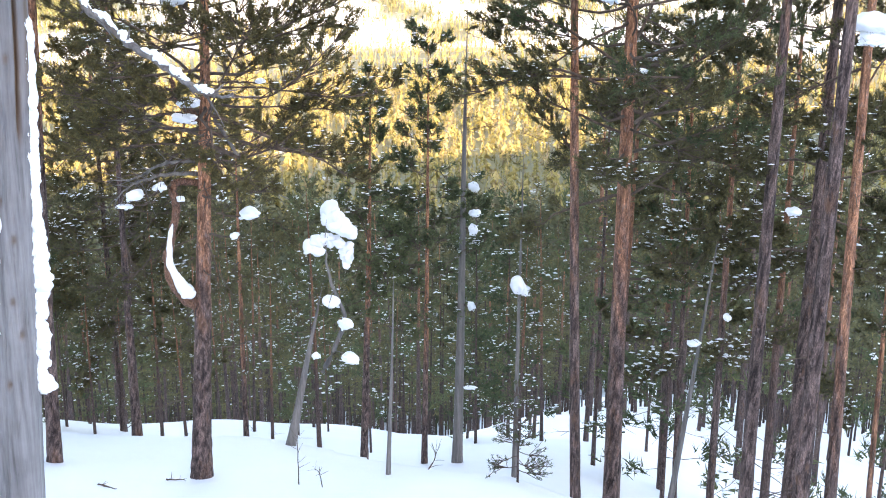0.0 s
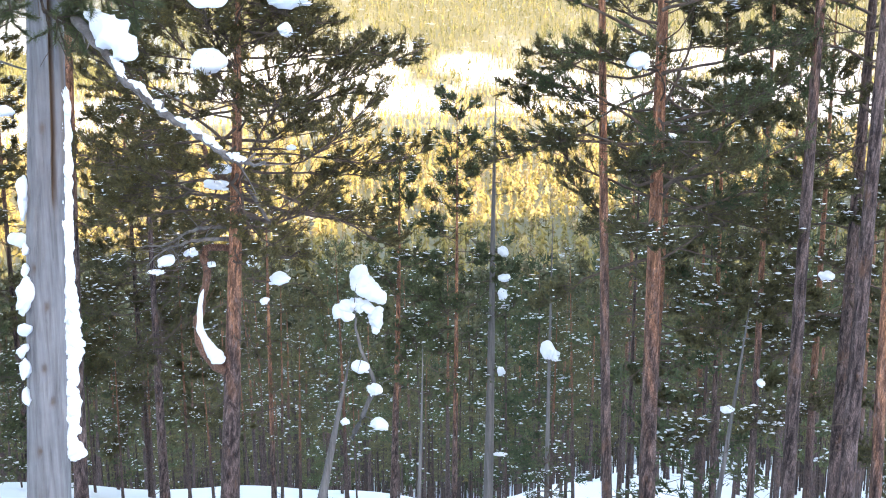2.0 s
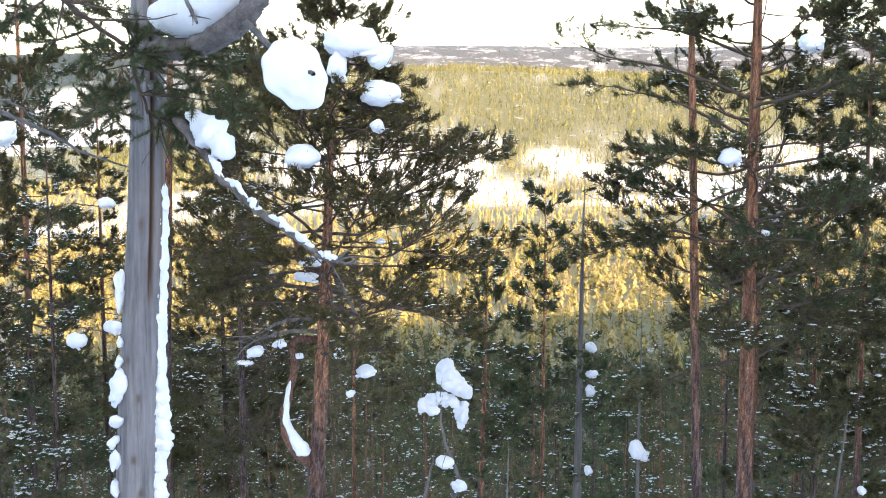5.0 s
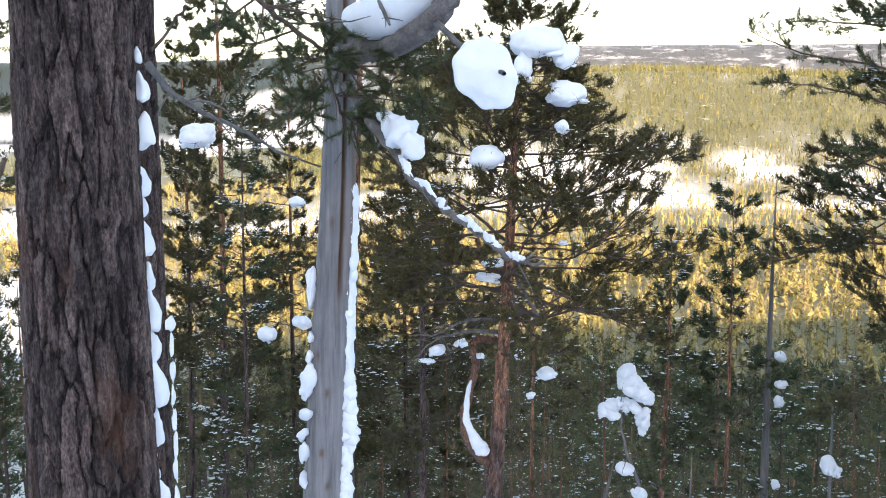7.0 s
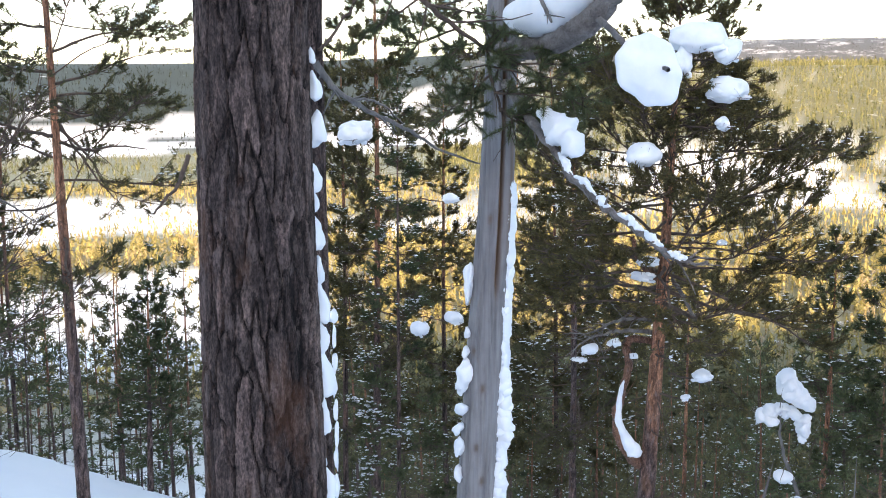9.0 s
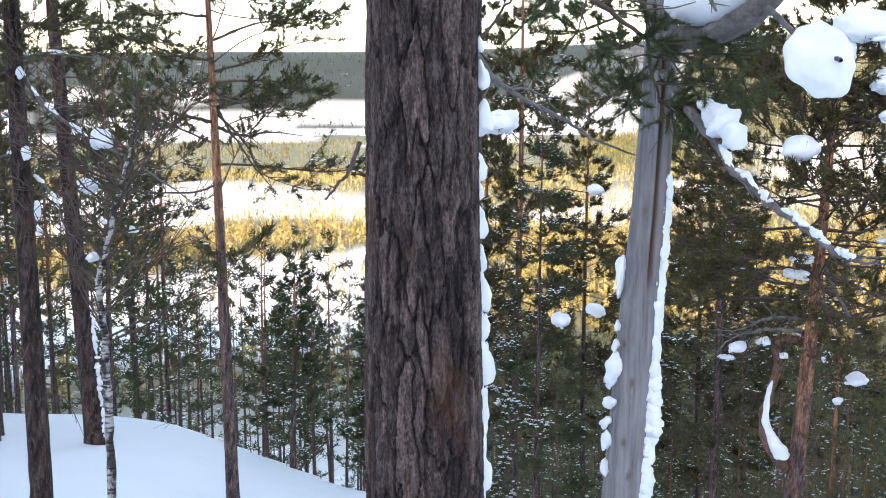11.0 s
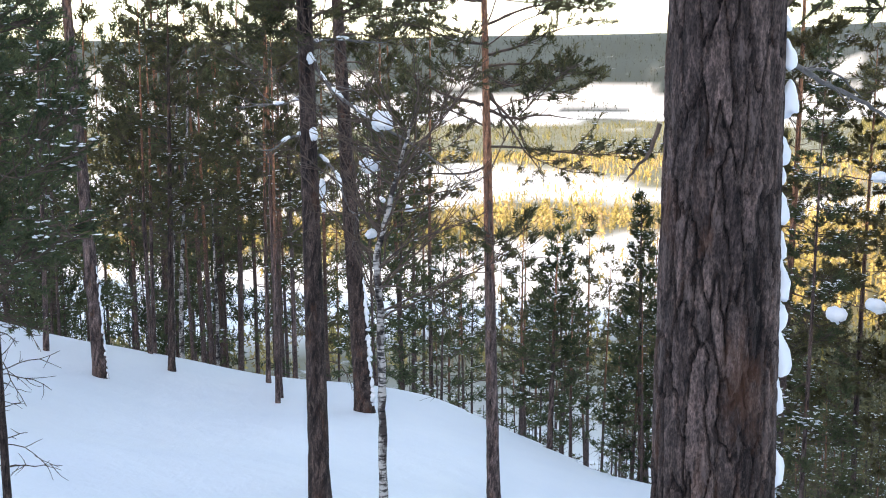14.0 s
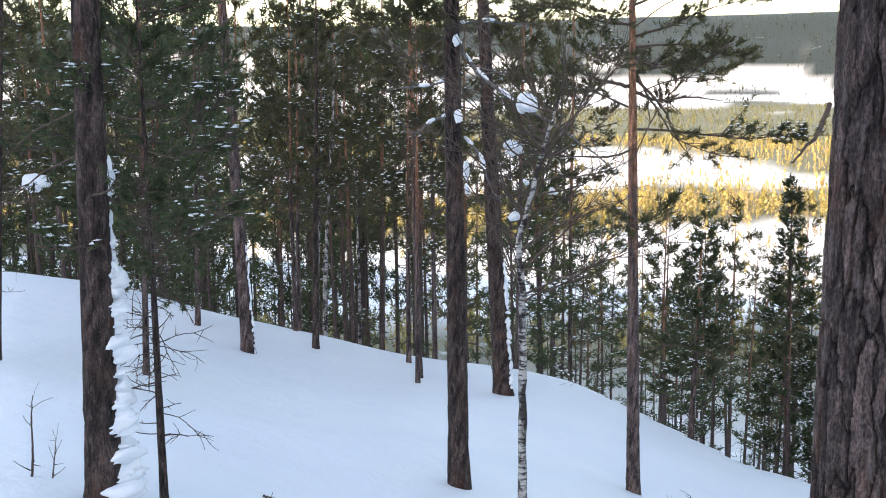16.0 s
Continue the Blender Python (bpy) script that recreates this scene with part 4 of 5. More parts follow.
def bough(root, rng, points, thick, reach=0.45, twigs=22, size=0.11, leaf=None, bare=0.25, count=12):
    """A limb with needle-clad twigs; points in the world."""
    path = limb(root, rng, points, [thick, thick * 0.7, thick * 0.4, 0.004], TWIG, "branch", 6, 4, reach * 0.6, 0.012) - np.array(root.location)
    leaves, wood = Soup(), Soup()
    for _ in range(twigs):
        k = int(rng.uniform(bare, 1.0) * (len(path) - 2)) + 1
        way = path[k] - path[k - 1]
        way = way / (np.linalg.norm(way) + 1e-9) * 0.8 + rng.normal(0, 0.55, 3) * (1, 1, 0.7)
        sub = curve(rng, path[k], way, reach * rng.uniform(0.35, 1.0), (0, 0, 0.5), 0.2, 5)
        v, q = rings(sub, np.linspace(0.006, 0.003, 5), 3)
        wood.add(v, q=q)
        s = rng.uniform(1.4, 4.0, 7)
        i = np.minimum(s.astype(int), 3)
        at = sub[i] + (sub[i + 1] - sub[i]) * (s - i)[:, None] + rng.normal(0, size * 0.2, (7, 3))
        tufts(rng, leaves, at, sub[i + 1] - sub[i] + (0, 0, 0.02), size * 0.8, count, 0.07, 0.9)
    tagged(piece("branchwork", wood.mesh("branchwork"), TWIG, root), kind="stuff")
    tagged(piece("needles", leaves.mesh("needles", False), leaf or NEEDLES, root), kind="stuff")


def thick_pine():
    rng = np.random.default_rng(41)
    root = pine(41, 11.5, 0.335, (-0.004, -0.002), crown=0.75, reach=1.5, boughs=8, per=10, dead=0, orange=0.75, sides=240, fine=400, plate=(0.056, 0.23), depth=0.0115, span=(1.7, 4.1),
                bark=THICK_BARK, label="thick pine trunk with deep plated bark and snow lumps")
    stand(root, -1.56, 2.28)
    spots = [((-1.474, 2.407, 1.761), 0.5), ((-1.469, 2.410, 1.684), 0.9), ((-1.469, 2.410, 1.579), 1.1), ((-1.477, 2.405, 1.462), 0.95), ((-1.479, 2.405, 1.403), 0.7), ((-1.478, 2.405, 1.321), 1.1), ((-1.475, 2.407, 1.227), 0.95),
             ((-1.472, 2.409, 1.143), 1.35), ((-1.474, 2.407, 1.056), 1.1), ((-1.468, 2.411, 0.956), 1.5), ((-1.476, 2.406, 0.853), 1.25), ((-1.485, 2.401, 0.761), 1.2), ((-1.475, 2.407, 0.667), 1.5), ((-1.475, 2.407, 0.556), 1.4)]
    off = np.array(root.location)
    for centre, s in spots:
        # a wedge that clings to the bark: thin above, full below
        soup = Soup()
        v, t = BALLS[3]
        w = v.copy()
        f = np.clip((1 - w[:, 2]) / 2, 0, 1)
        w[:, 0] *= 0.35 + 0.65 * f ** 0.8
        w[:, 1] *= 0.35 + 0.65 * f ** 0.8
        w[:, 2] = np.where(w[:, 2] < -0.55, -0.55 + (w[:, 2] + 0.55) * 0.35, w[:, 2])
        w += 0.05 * np.sin(w @ rng.normal(0, 4, (3, 3)) * 2)
        w += 0.10 * np.sin(w * 4 + rng.uniform(0, 6, 3))[:, [1, 2, 0]]
        soup.add(np.array(centre) - off + w * (0.026 * s, 0.030 * s, 0.046 * s), t=t)
        piece("snow_lump", soup.mesh("snow_lump"), SNOW, root)
    limb(root, rng, [(-1.602, 2.077, 1.532), (-1.594, 2.023, 1.475), (-1.587, 1.967, 1.444), (-1.579, 1.912, 1.417)], [0.006, 0.004, 0.002], TWIG, "dead_branch", 5, 3, 0.05, 0.004)
    return root


thick_pine()


def needle_sprays(root, rng, sprays, size=0.040, count=56):
    """Twigs with long needle brushes; sprays: (start, end) in the world."""
    leaves, wood = Soup(), Soup()
    off = np.array(root.location)
    for a, b in sprays:
        a, b = np.array(a) - off, np.array(b) - off
        path = curve(rng, a, b - a, np.linalg.norm(b - a), (0, 0, 0), 0.12, 6)
        v, q = rings(path, np.linspace(0.006, 0.002, 6), 4)
        wood.add(v, q=q)
        for _ in range(11):
            k = rng.integers(1, 6)
            sub = curve(rng, path[k], (path[k] - path[k - 1]) + rng.normal(0, 0.05, 3), rng.uniform(0.06, 0.17), (0, 0, 0.3), 0.12, 4)
            v, q = rings(sub, np.linspace(0.004, 0.002, 4), 3)
            wood.add(v, q=q)
            at = sub[0] + (sub[3] - sub[0]) * rng.uniform(0.2, 1.05, (9, 1))
            tufts(rng, leaves, at, np.repeat([sub[3] - sub[0]], 9, 0), size, count // 2, 0.026, 0.8)
    piece("branch", wood.mesh("branch"), TWIG, root)
    piece("needles", leaves.mesh("needles", False), NEEDLES_GREEN, root)


def dark_pine():
    rng = np.random.default_rng(42)
    root = pine(42, 10.5, 0.24, (0.011, 0.006), crown=0.72, reach=1.2, boughs=8, per=10, dead=0, orange=0.8, bark=THICK_BARK, sides=104, fine=260, plate=(0.040, 0.16), depth=0.012, span=(1.2, 4.2),
                label="dark pine trunk with a long dead branch")
    stand(root, -2.46, 3.92)
    limb(root, rng, [(-2.300, 3.841, 1.819), (-2.260, 3.922, 1.717), (-2.196, 4.072, 1.628), (-2.147, 4.322, 1.550), (-2.121, 4.665, 1.440), (-2.088, 5.167, 1.341)], [0.017, 0.012, 0.010, 0.008, 0.006, 0.003], DEADWOOD, "dead_branch", 8, 7, 0.16, 0.01)
    limb(root, rng, [(-2.205, 3.953, 1.673), (-2.156, 4.093, 1.661), (-2.102, 4.232, 1.561)], [0.006, 0.005, 0.002], DEADWOOD, "dead_branch", 6, 2, 0.1, 0.01)
    limb(root, rng, [(-2.262, 3.805, 1.864), (-2.183, 3.851, 1.970), (-2.114, 3.889, 2.086), (-2.008, 3.944, 2.183)], [0.008, 0.006, 0.004], TWIG, "dead_branch", 6, 5, 0.14, 0.01)
    limb(root, rng, [(-2.182, 3.966, 2.321), (-2.041, 4.262, 2.098), (-1.941, 4.417, 1.976), (-1.859, 4.559, 1.879), (-1.858, 4.613, 1.746), (-1.816, 4.683, 1.609), (-1.737, 4.819, 1.517)], [0.014, 0.012, 0.010, 0.008, 0.006, 0.003], TWIG, "branch", 7, 16, 0.3, 0.012)
    needle_sprays(root, rng, [((-1.893, 4.545, 1.891), (-1.676, 4.521, 1.849)), ((-1.861, 4.558, 1.818), (-1.580, 4.608, 1.741)), ((-1.829, 4.571, 1.696), (-1.574, 4.663, 1.631)), ((-1.826, 4.626, 1.634), (-1.703, 4.724, 1.557)),
                              ((-1.937, 4.527, 1.928), (-1.988, 4.396, 1.839)), ((-1.981, 4.508, 1.976), (-2.159, 4.427, 1.892)), ((-2.045, 4.260, 2.087), (-2.213, 4.176, 1.927)), ((-1.850, 4.562, 1.769), (-1.991, 4.449, 1.648)), ((-1.758, 4.598, 1.817), (-1.489, 4.690, 1.803)), ((-1.730, 4.662, 1.720), (-1.469, 4.748, 1.692)), ((-1.894, 4.545, 1.867), (-1.800, 4.582, 1.963)), ((-1.820, 4.681, 1.621), (-1.606, 4.757, 1.556)), ((-1.895, 4.544, 1.794), (-1.946, 4.523, 1.587)), ((-1.664, 4.632, 1.865), (-1.523, 4.679, 1.901))])
    strip = [(-2.264, 3.862, 0.795), (-2.262, 3.863, 0.710), (-2.264, 3.862, 0.600), (-2.265, 3.861, 0.507), (-2.265, 3.861, 0.403), (-2.265, 3.861, 0.297), (-2.267, 3.861, 0.203), (-2.267, 3.860, 0.085), (-2.269, 3.859, -0.034)]
    snow_child(root, rng, strip, [(0.016, 0.02, 0.03)] + [(0.008, 0.012, 0.05)] * 8, 3, 0.2, 0.1, "snow_strip")
    return root


dark_pine()


def dead_tree():
    rng = np.random.default_rng(43)
    root = tagged(new("dead_tree"), "grey barkless dead trunk with a crooked snow-covered limb", "dead tree")
    base = np.array((-2.074, 4.903, -1.347))
    root.location = base
    line = np.array([(-2.150, 4.915, -1.347), (-2.078, 4.935, -0.278), (-2.025, 4.945, 0.527), (-1.978, 4.953, 1.081), (-1.946, 4.957, 1.622), (-1.939, 4.957, 1.887), (-1.931, 4.960, 2.148), (-1.932, 4.960, 2.535), (-1.894, 4.974, 3.212)]) - base
    h = np.linspace(-0.3, line[-1, 2], 260)
    path = np.stack([np.interp(h, line[:, 2], line[:, k]) for k in (0, 1)] + [h], -1)
    sides = 96
    a = np.arange(sides) * 2 * np.pi / sides
    hh, aa = np.meshgrid(h, a, indexing="ij")
    rad = np.interp(h, [-0.3, 1.0, 2.2, line[-1, 2]], [0.112, 0.098, 0.088, 0.055])
    n1, f1, v1 = cells((aa / 6.2832 * 30 + 0.5 * np.sin(hh * 2.0)) % 30, hh * 1.1 + 0.3 * np.sin(aa * 5), 30, 8)
    relief = -0.09 * (1 - smooth(0.0, 0.10, f1 - n1)) + 0.07 * (v1 - 0.5)
    # the long crack, turned to fit the camera's view, on the side that faces it
    turn = (aa - 0.75 - 0.10 * np.sin(hh * 1.4) + np.pi) % (2 * np.pi) - np.pi
    crack = np.exp(-((turn / 0.13) ** 2)) * smooth(2.0, 2.2, hh)
    relief = relief - 0.36 * crack
    knots = sum(np.exp(-((((aa - ka + np.pi) % 6.2832 - np.pi) / 0.16) ** 2) - (((hh - kh) / 0.022) ** 2)) for ka, kh in ((-0.35, 1.80), (0.35, 1.62), (0.1, 2.45), (0.6, 1.15), (0.2, 1.32), (-0.1, 0.9)))
    # dark staining on the shaded side, with that side's shade in the colour
    shade_stain = np.exp(-((((aa - 1.45 + np.pi) % 6.2832 - np.pi) / 0.35) ** 2)) * smooth(2.15, 2.4, hh) * (1 - smooth(2.85, 3.0, hh))
    relief = relief - 0.14 * knots
    v, q = rings(path, rad, sides, 1 + relief)
    me = mesh_of("trunk", v, [q])
    add_value(me, "heart_and_shade", np.clip(crack * 1.3 + 0.8 * knots + 0.7 * shade_stain, 0, 1).ravel())
    piece("trunk", me, GREY_TRUNK, root)
    # the limb that bends up like a sickle, the stub past it and the drooping limb
    limb(root, rng, [(-1.947, 4.954, 1.860), (-1.795, 4.851, 1.899), (-1.593, 4.656, 1.909), (-1.416, 4.503, 1.952), (-1.297, 4.433, 2.030), (-1.234, 4.399, 2.136), (-1.250, 4.446, 2.321)], [0.064, 0.052, 0.046, 0.050, 0.048, 0.040, 0.03], LIMB_WOOD, "limb", 24, 0, 0.1, 0.012)
    limb(root, rng, [(-1.320, 4.427, 1.989), (-1.225, 4.298, 1.924), (-1.155, 4.213, 1.869), (-1.071, 4.183, 1.820), (-0.989, 4.151, 1.770), (-0.961, 4.106, 1.762)], [0.014, 0.012, 0.010, 0.009, 0.008], DEADWOOD, "stub", 8, 0, 0.1, 0.004)
    limb(root, rng, [(-1.691, 4.728, 2.191), (-1.593, 4.551, 2.069), (-1.528, 4.467, 1.983)], [0.014, 0.010, 0.005], DEADWOOD, "stub", 8, 3, 0.07, 0.004)
    droop = [(-1.902, 4.918, 1.753), (-1.726, 4.716, 1.608), (-1.569, 4.559, 1.469), (-1.406, 4.401, 1.343), (-1.230, 4.245, 1.236), (-1.062, 4.082, 1.162), (-0.936, 4.009, 1.092), (-0.844, 3.977, 1.065), (-0.768, 3.940, 1.076)]
    run = limb(root, rng, droop, [0.028, 0.023, 0.018, 0.016, 0.015, 0.013, 0.010, 0.006, 0.003], LIMB_WOOD, "dead_branch", 10, 18, 0.12, 0.016)
    snow_bank(root, rng, [(-1.877, 4.874, 2.067), (-1.734, 4.766, 2.033), (-1.591, 4.657, 2.025), (-1.479, 4.588, 2.059), (-1.387, 4.512, 2.120), (-1.336, 4.474, 2.205), (-1.330, 4.476, 2.307)], [0.080, 0.095, 0.100, 0.098, 0.092, 0.075, 0.035], "snow_cap", 0.10)
    # a big disc of snow that hangs on the stub
    soup = Soup()
    v, t = BALLS[4]
    c = np.array((-1.055, 4.187, 1.764)) - base
    across, back, up = np.array((0.94, 0.34, 0.0)), np.array((-0.34, 0.94, 0.0)), np.array((0, 0, 1.0))
    w = v * (1 + 0.035 * np.sin(9 * v[:, [2, 0, 1]] + (0.3, 2, 4)).sum(1, keepdims=True) + 0.05 * np.sin(3 * v[:, [1, 2, 0]] + (1, 2, 0.5)).sum(1, keepdims=True))
    x, z = w[:, 0] * 0.122, w[:, 2] * 0.134
    x, z = x + 0.25 * z * 0.2, z - 0.28 * x
    soup.add(c + np.outer(x, across) + np.outer(w[:, 1] * 0.062, back) + np.outer(z, up), t=t)
    piece("snow_slab", soup.mesh("snow_slab"), SNOW, root, "big hanging disc of snow")
    # snow along the drooping limb
    snow_bank(root, rng, [(-1.655, 4.640, 1.625), (-1.565, 4.575, 1.575), (-1.500, 4.530, 1.525), (-1.440, 4.490, 1.470), (-1.405, 4.465, 1.425)], [0.018, 0.045, 0.062, 0.060, 0.035], "snow_clump", 0.35)
    for k0, k1 in ((14, 18), (18, 22), (22, 25), (26, 31), (31, 35), (36, 41)):
        snow_bank(root, rng, [run[k] + (0, 0, 0.014) for k in range(k0, k1 + 1)], [0.008, 0.013, 0.016, 0.012, 0.008], "snow_crust", 0.45)
    # the fringe of snow down one side, and balls down the other
    right = np.array((0.93, 0.36, 0.0))
    fringe, sizes = [], []
    for px in np.linspace(0, 1, 64):
        wide = np.interp(px, [0, 0.3, 0.5, 0.62, 0.7, 0.8, 1.0], [0.006, 0.016, 0.022, 0.046, 0.044, 0.028, 0.036]) * (1 + 0.3 * math.sin(px * 61) * math.sin(px * 23 + 1))
        z = np.array((-1.884, 4.978, 1.243))[2] * (1 - px) + np.array((-1.972, 4.944, -0.511))[2] * px - base[2]
        p = np.array([np.interp(z, h, path[:, 0]), np.interp(z, h, path[:, 1]), z])
        r = np.interp(z, h, rad)
        fringe.append(p + base + right * (r + wide * 0.3))
        sizes.append((wide * rng.uniform(0.85, 1.2), 0.05, 0.05 * rng.uniform(0.7, 1.3)))
    snow_child(root, rng, fringe, sizes, 3, 0.15, 0.1, "snow_fringe")
    for centre, size in (((-2.043, 4.873, 0.801), (0.02, 0.03, 0.085)), ((-2.075, 4.859, 0.310), (0.036, 0.035, 0.075)), ((-2.083, 4.856, 0.166), (0.03, 0.03, 0.026)), ((-2.096, 4.851, 0.067), (0.028, 0.03, 0.032)), ((-2.091, 4.853, -0.038), (0.022, 0.03, 0.05)),
                         ((-2.061, 4.865, 0.449), (0.018, 0.02, 0.03)), ((-2.052, 4.869, 0.544), (0.014, 0.02, 0.03)), ((-2.101, 4.848, -0.167), (0.02, 0.03, 0.04))):
        snow_child(root, rng, [(centre[0] - 0.042, centre[1] - 0.004, centre[2])], size, 3, 0.25, 0.05, "snow_ball")


dead_tree()


# ---- birches, saplings and twigs ----
def birch(seed, leader, diam, boughs, reach, label, twig=5):
    """A bare birch along a line of points in the world: white trunk, rising limbs, fine twigs."""
    rng = np.random.default_rng(seed)
    root = tagged(new("birch_tree"), label, "birch tree")
    pts = np.array(leader)
    pts[0, 2] = float(height(pts[0, 0], pts[0, 1])) - 0.1
    root.location = pts[0]
    p = pts - pts[0]
    s = np.linspace(0, len(p) - 1, 60)
    path = np.stack([np.interp(s, np.arange(len(p)), p[:, k]) for k in range(3)], -1) + rng.normal(0, 0.004, (60, 3))
    rad = 0.5 * diam * np.linspace(1, 0.22, 60) * (1 + 0.06 * rng.normal(0, 1, 60))
    v, q = rings(path, rad, 14)
    piece("trunk", mesh_of("trunk", v, [q]), BIRCH, root)
    for b in range(boughs):
        k = int(rng.uniform(0.38, 0.98) * 59)
        a = rng.uniform(0, 6.28)
        length = reach * rng.uniform(0.4, 1.0)
        way = np.array((math.cos(a), math.sin(a), rng.uniform(0.1, 1.3)))
        line = curve(rng, path[k], way, length, (0, 0, 0.25), 0.25, 8)
        one = Soup()
        v, q = rings(line, np.linspace(min(0.011, rad[k] * 0.6), 0.003, 8), 5)
        one.add(v, q=q)
        for _ in range(twig + int(length * 6)):
            i = rng.integers(2, 8)
            sub = curve(rng, line[i], line[i] - line[i - 1] + rng.normal(0, 0.07, 3), length * rng.uniform(0.2, 0.55), (0, 0, 0.05), 0.25, 5)
            v, q = rings(sub, np.linspace(0.0045, 0.0018, 5), 3)
            one.add(v, q=q)
        piece("branch", one.mesh("branch"), TWIG, root)
    return root


TREES[31] = birch(51, [(-7.408, 6.358, -2.457), (-7.409, 6.357, -2.191), (-7.407, 6.360, -1.201), (-7.406, 6.360, -0.459), (-7.428, 6.336, 0.113), (-7.375, 6.396, 0.394), (-7.317, 6.459, 0.723), (-7.187, 6.453, 1.030), (-7.110, 6.535, 1.374)], 0.095, 46, 1.45, "small bare birch with patchy white bark and snow lumps")
birch(52, [(-25.122, 14.907, -5.437), (-25.086, 14.967, -3.707), (-25.007, 15.097, -1.705), (-24.903, 15.265, 0.851), (-24.869, 15.321, 2.029)], 0.15, 26, 2.0, "slim bare birch with a white trunk past the snow edge")
birch(54, [(-23.515, 13.696, -4.868), (-23.475, 13.763, -3.333), (-23.416, 13.863, -1.470), (-23.334, 13.999, 0.907), (-23.290, 14.071, 2.275)], 0.12, 26, 2.0, "slim bare birch with dense grey twigs past the snow edge")
birch(53, [(-25.461, 16.254, -6.081), (-25.444, 16.281, -4.244), (-25.455, 16.263, -2.633), (-25.450, 16.272, -1.050)], 0.11, 12, 1.5, "thin bare birch with a white trunk past the snow edge")


def sapling(points, thick, twigs, reach, label, seed, name="bare_sapling", category="sapling"):
    rng = np.random.default_rng(seed)
    root = tagged(new(name), label, category)
    pts = [np.array(p) for p in points]
    drop = float(height(pts[0][0], pts[0][1])) - 0.03 - pts[0][2]
    pts = [p + (0, 0, drop) for p in pts]
    root.location = pts[0]
    limb(root, rng, pts, [thick, thick * 0.7, thick * 0.35], TWIG, "stem", 6, twigs, reach, 0.006)


sapling([(-7.961, 2.132, -1.185), (-7.956, 2.149, -0.924), (-7.954, 2.156, -0.715), (-7.949, 2.174, -0.558)], 0.010, 9, 0.17, "bare leafless sapling poking out of the snow", 61)
sapling([(-7.924, 2.261, -1.188), (-7.918, 2.282, -1.029), (-7.911, 2.304, -0.862)], 0.007, 8, 0.14, "bare leafless sapling poking out of the snow", 62)
for seed, pts in ((63, [(-7.548, 8.879, -3.047), (-7.566, 8.865, -2.828), (-7.582, 8.721, -2.656), (-7.595, 8.579, -2.600)]), (64, [(-7.384, 9.011, -3.030), (-7.436, 8.970, -2.783), (-7.477, 8.937, -2.594), (-7.526, 8.897, -2.438)]), (65, [(-7.220, 9.138, -3.011), (-7.234, 9.002, -2.775), (-7.289, 8.831, -2.660)]), (66, [(-7.328, 9.055, -3.023), (-7.197, 9.030, -2.758), (-7.036, 9.027, -2.658)])):
    sapling(pts, 0.011, 7, 0.22, "leafless crooked shrub stem in the snow", seed, "bare_shrub", "shrub")
sapling([(-7.363, 9.406, -3.127), (-7.365, 9.405, -2.837), (-7.361, 9.408, -2.575)], 0.03, 3, 0.15, "snapped dark stump in the snow", 67, "tree_stump", "stump")
sapling([(-1.706, 11.492, -4.680), (-1.706, 11.492, -4.312), (-1.697, 11.493, -4.023)], 0.008, 9, 0.18, "bare leafless sapling poking out of the snow", 68)
sapling([(-1.394, 11.231, -4.566), (-1.427, 11.227, -4.354), (-1.463, 11.122, -4.249)], 0.007, 8, 0.16, "bare leafless sapling poking out of the snow", 69)
sapling([(-0.221, 13.014, -5.258), (-0.115, 13.015, -5.059), (-0.160, 13.015, -4.845)], 0.010, 7, 0.25, "bare leafless shrub at the edge of the snow", 70)
stand(pine(71, 1.25, 0.030, (0, 0), crown=0.12, reach=0.30, boughs=22, tuft=0.06, needles=8, per=18, snow=0.15, dead=0, orange=2, sides=8, fine=20, shape="spruce", category="spruce tree",
           leaf=NEEDLES_GREEN, label="small spruce sapling in the snow"), *(0.926, 12.280, -5.167)[:2])


def fallen(points, seed):
    """A bit of twig that lies on the snow."""
    rng = np.random.default_rng(seed)
    pts = [np.array((p[0], p[1], float(height(p[0], p[1])) + 0.012)) for p in points]
    root = tagged(new("fallen_twig"), "dark broken twig lying on the snow", "twig", "twigs on the snow")
    root.location = pts[0]
    limb(root, rng, pts, [0.012, 0.008, 0.004], TWIG, "stick", 5, 5, 0.10, 0.01)


for seed, pts in ((81, [(-4.013, 11.331, -4.293), (-3.877, 11.272, -4.291), (-3.761, 11.206, -4.299)]), (82, [(-3.368, 11.850, -4.456), (-3.153, 11.909, -4.500)]), (83, [(-7.869, 3.927, -1.422), (-7.843, 3.977, -1.433)]), (84, [(-7.461, 6.746, -2.150), (-7.379, 6.833, -2.162)]), (85, [(-7.319, 6.895, -2.197), (-7.258, 6.957, -2.197)])):
    fallen(pts, seed)


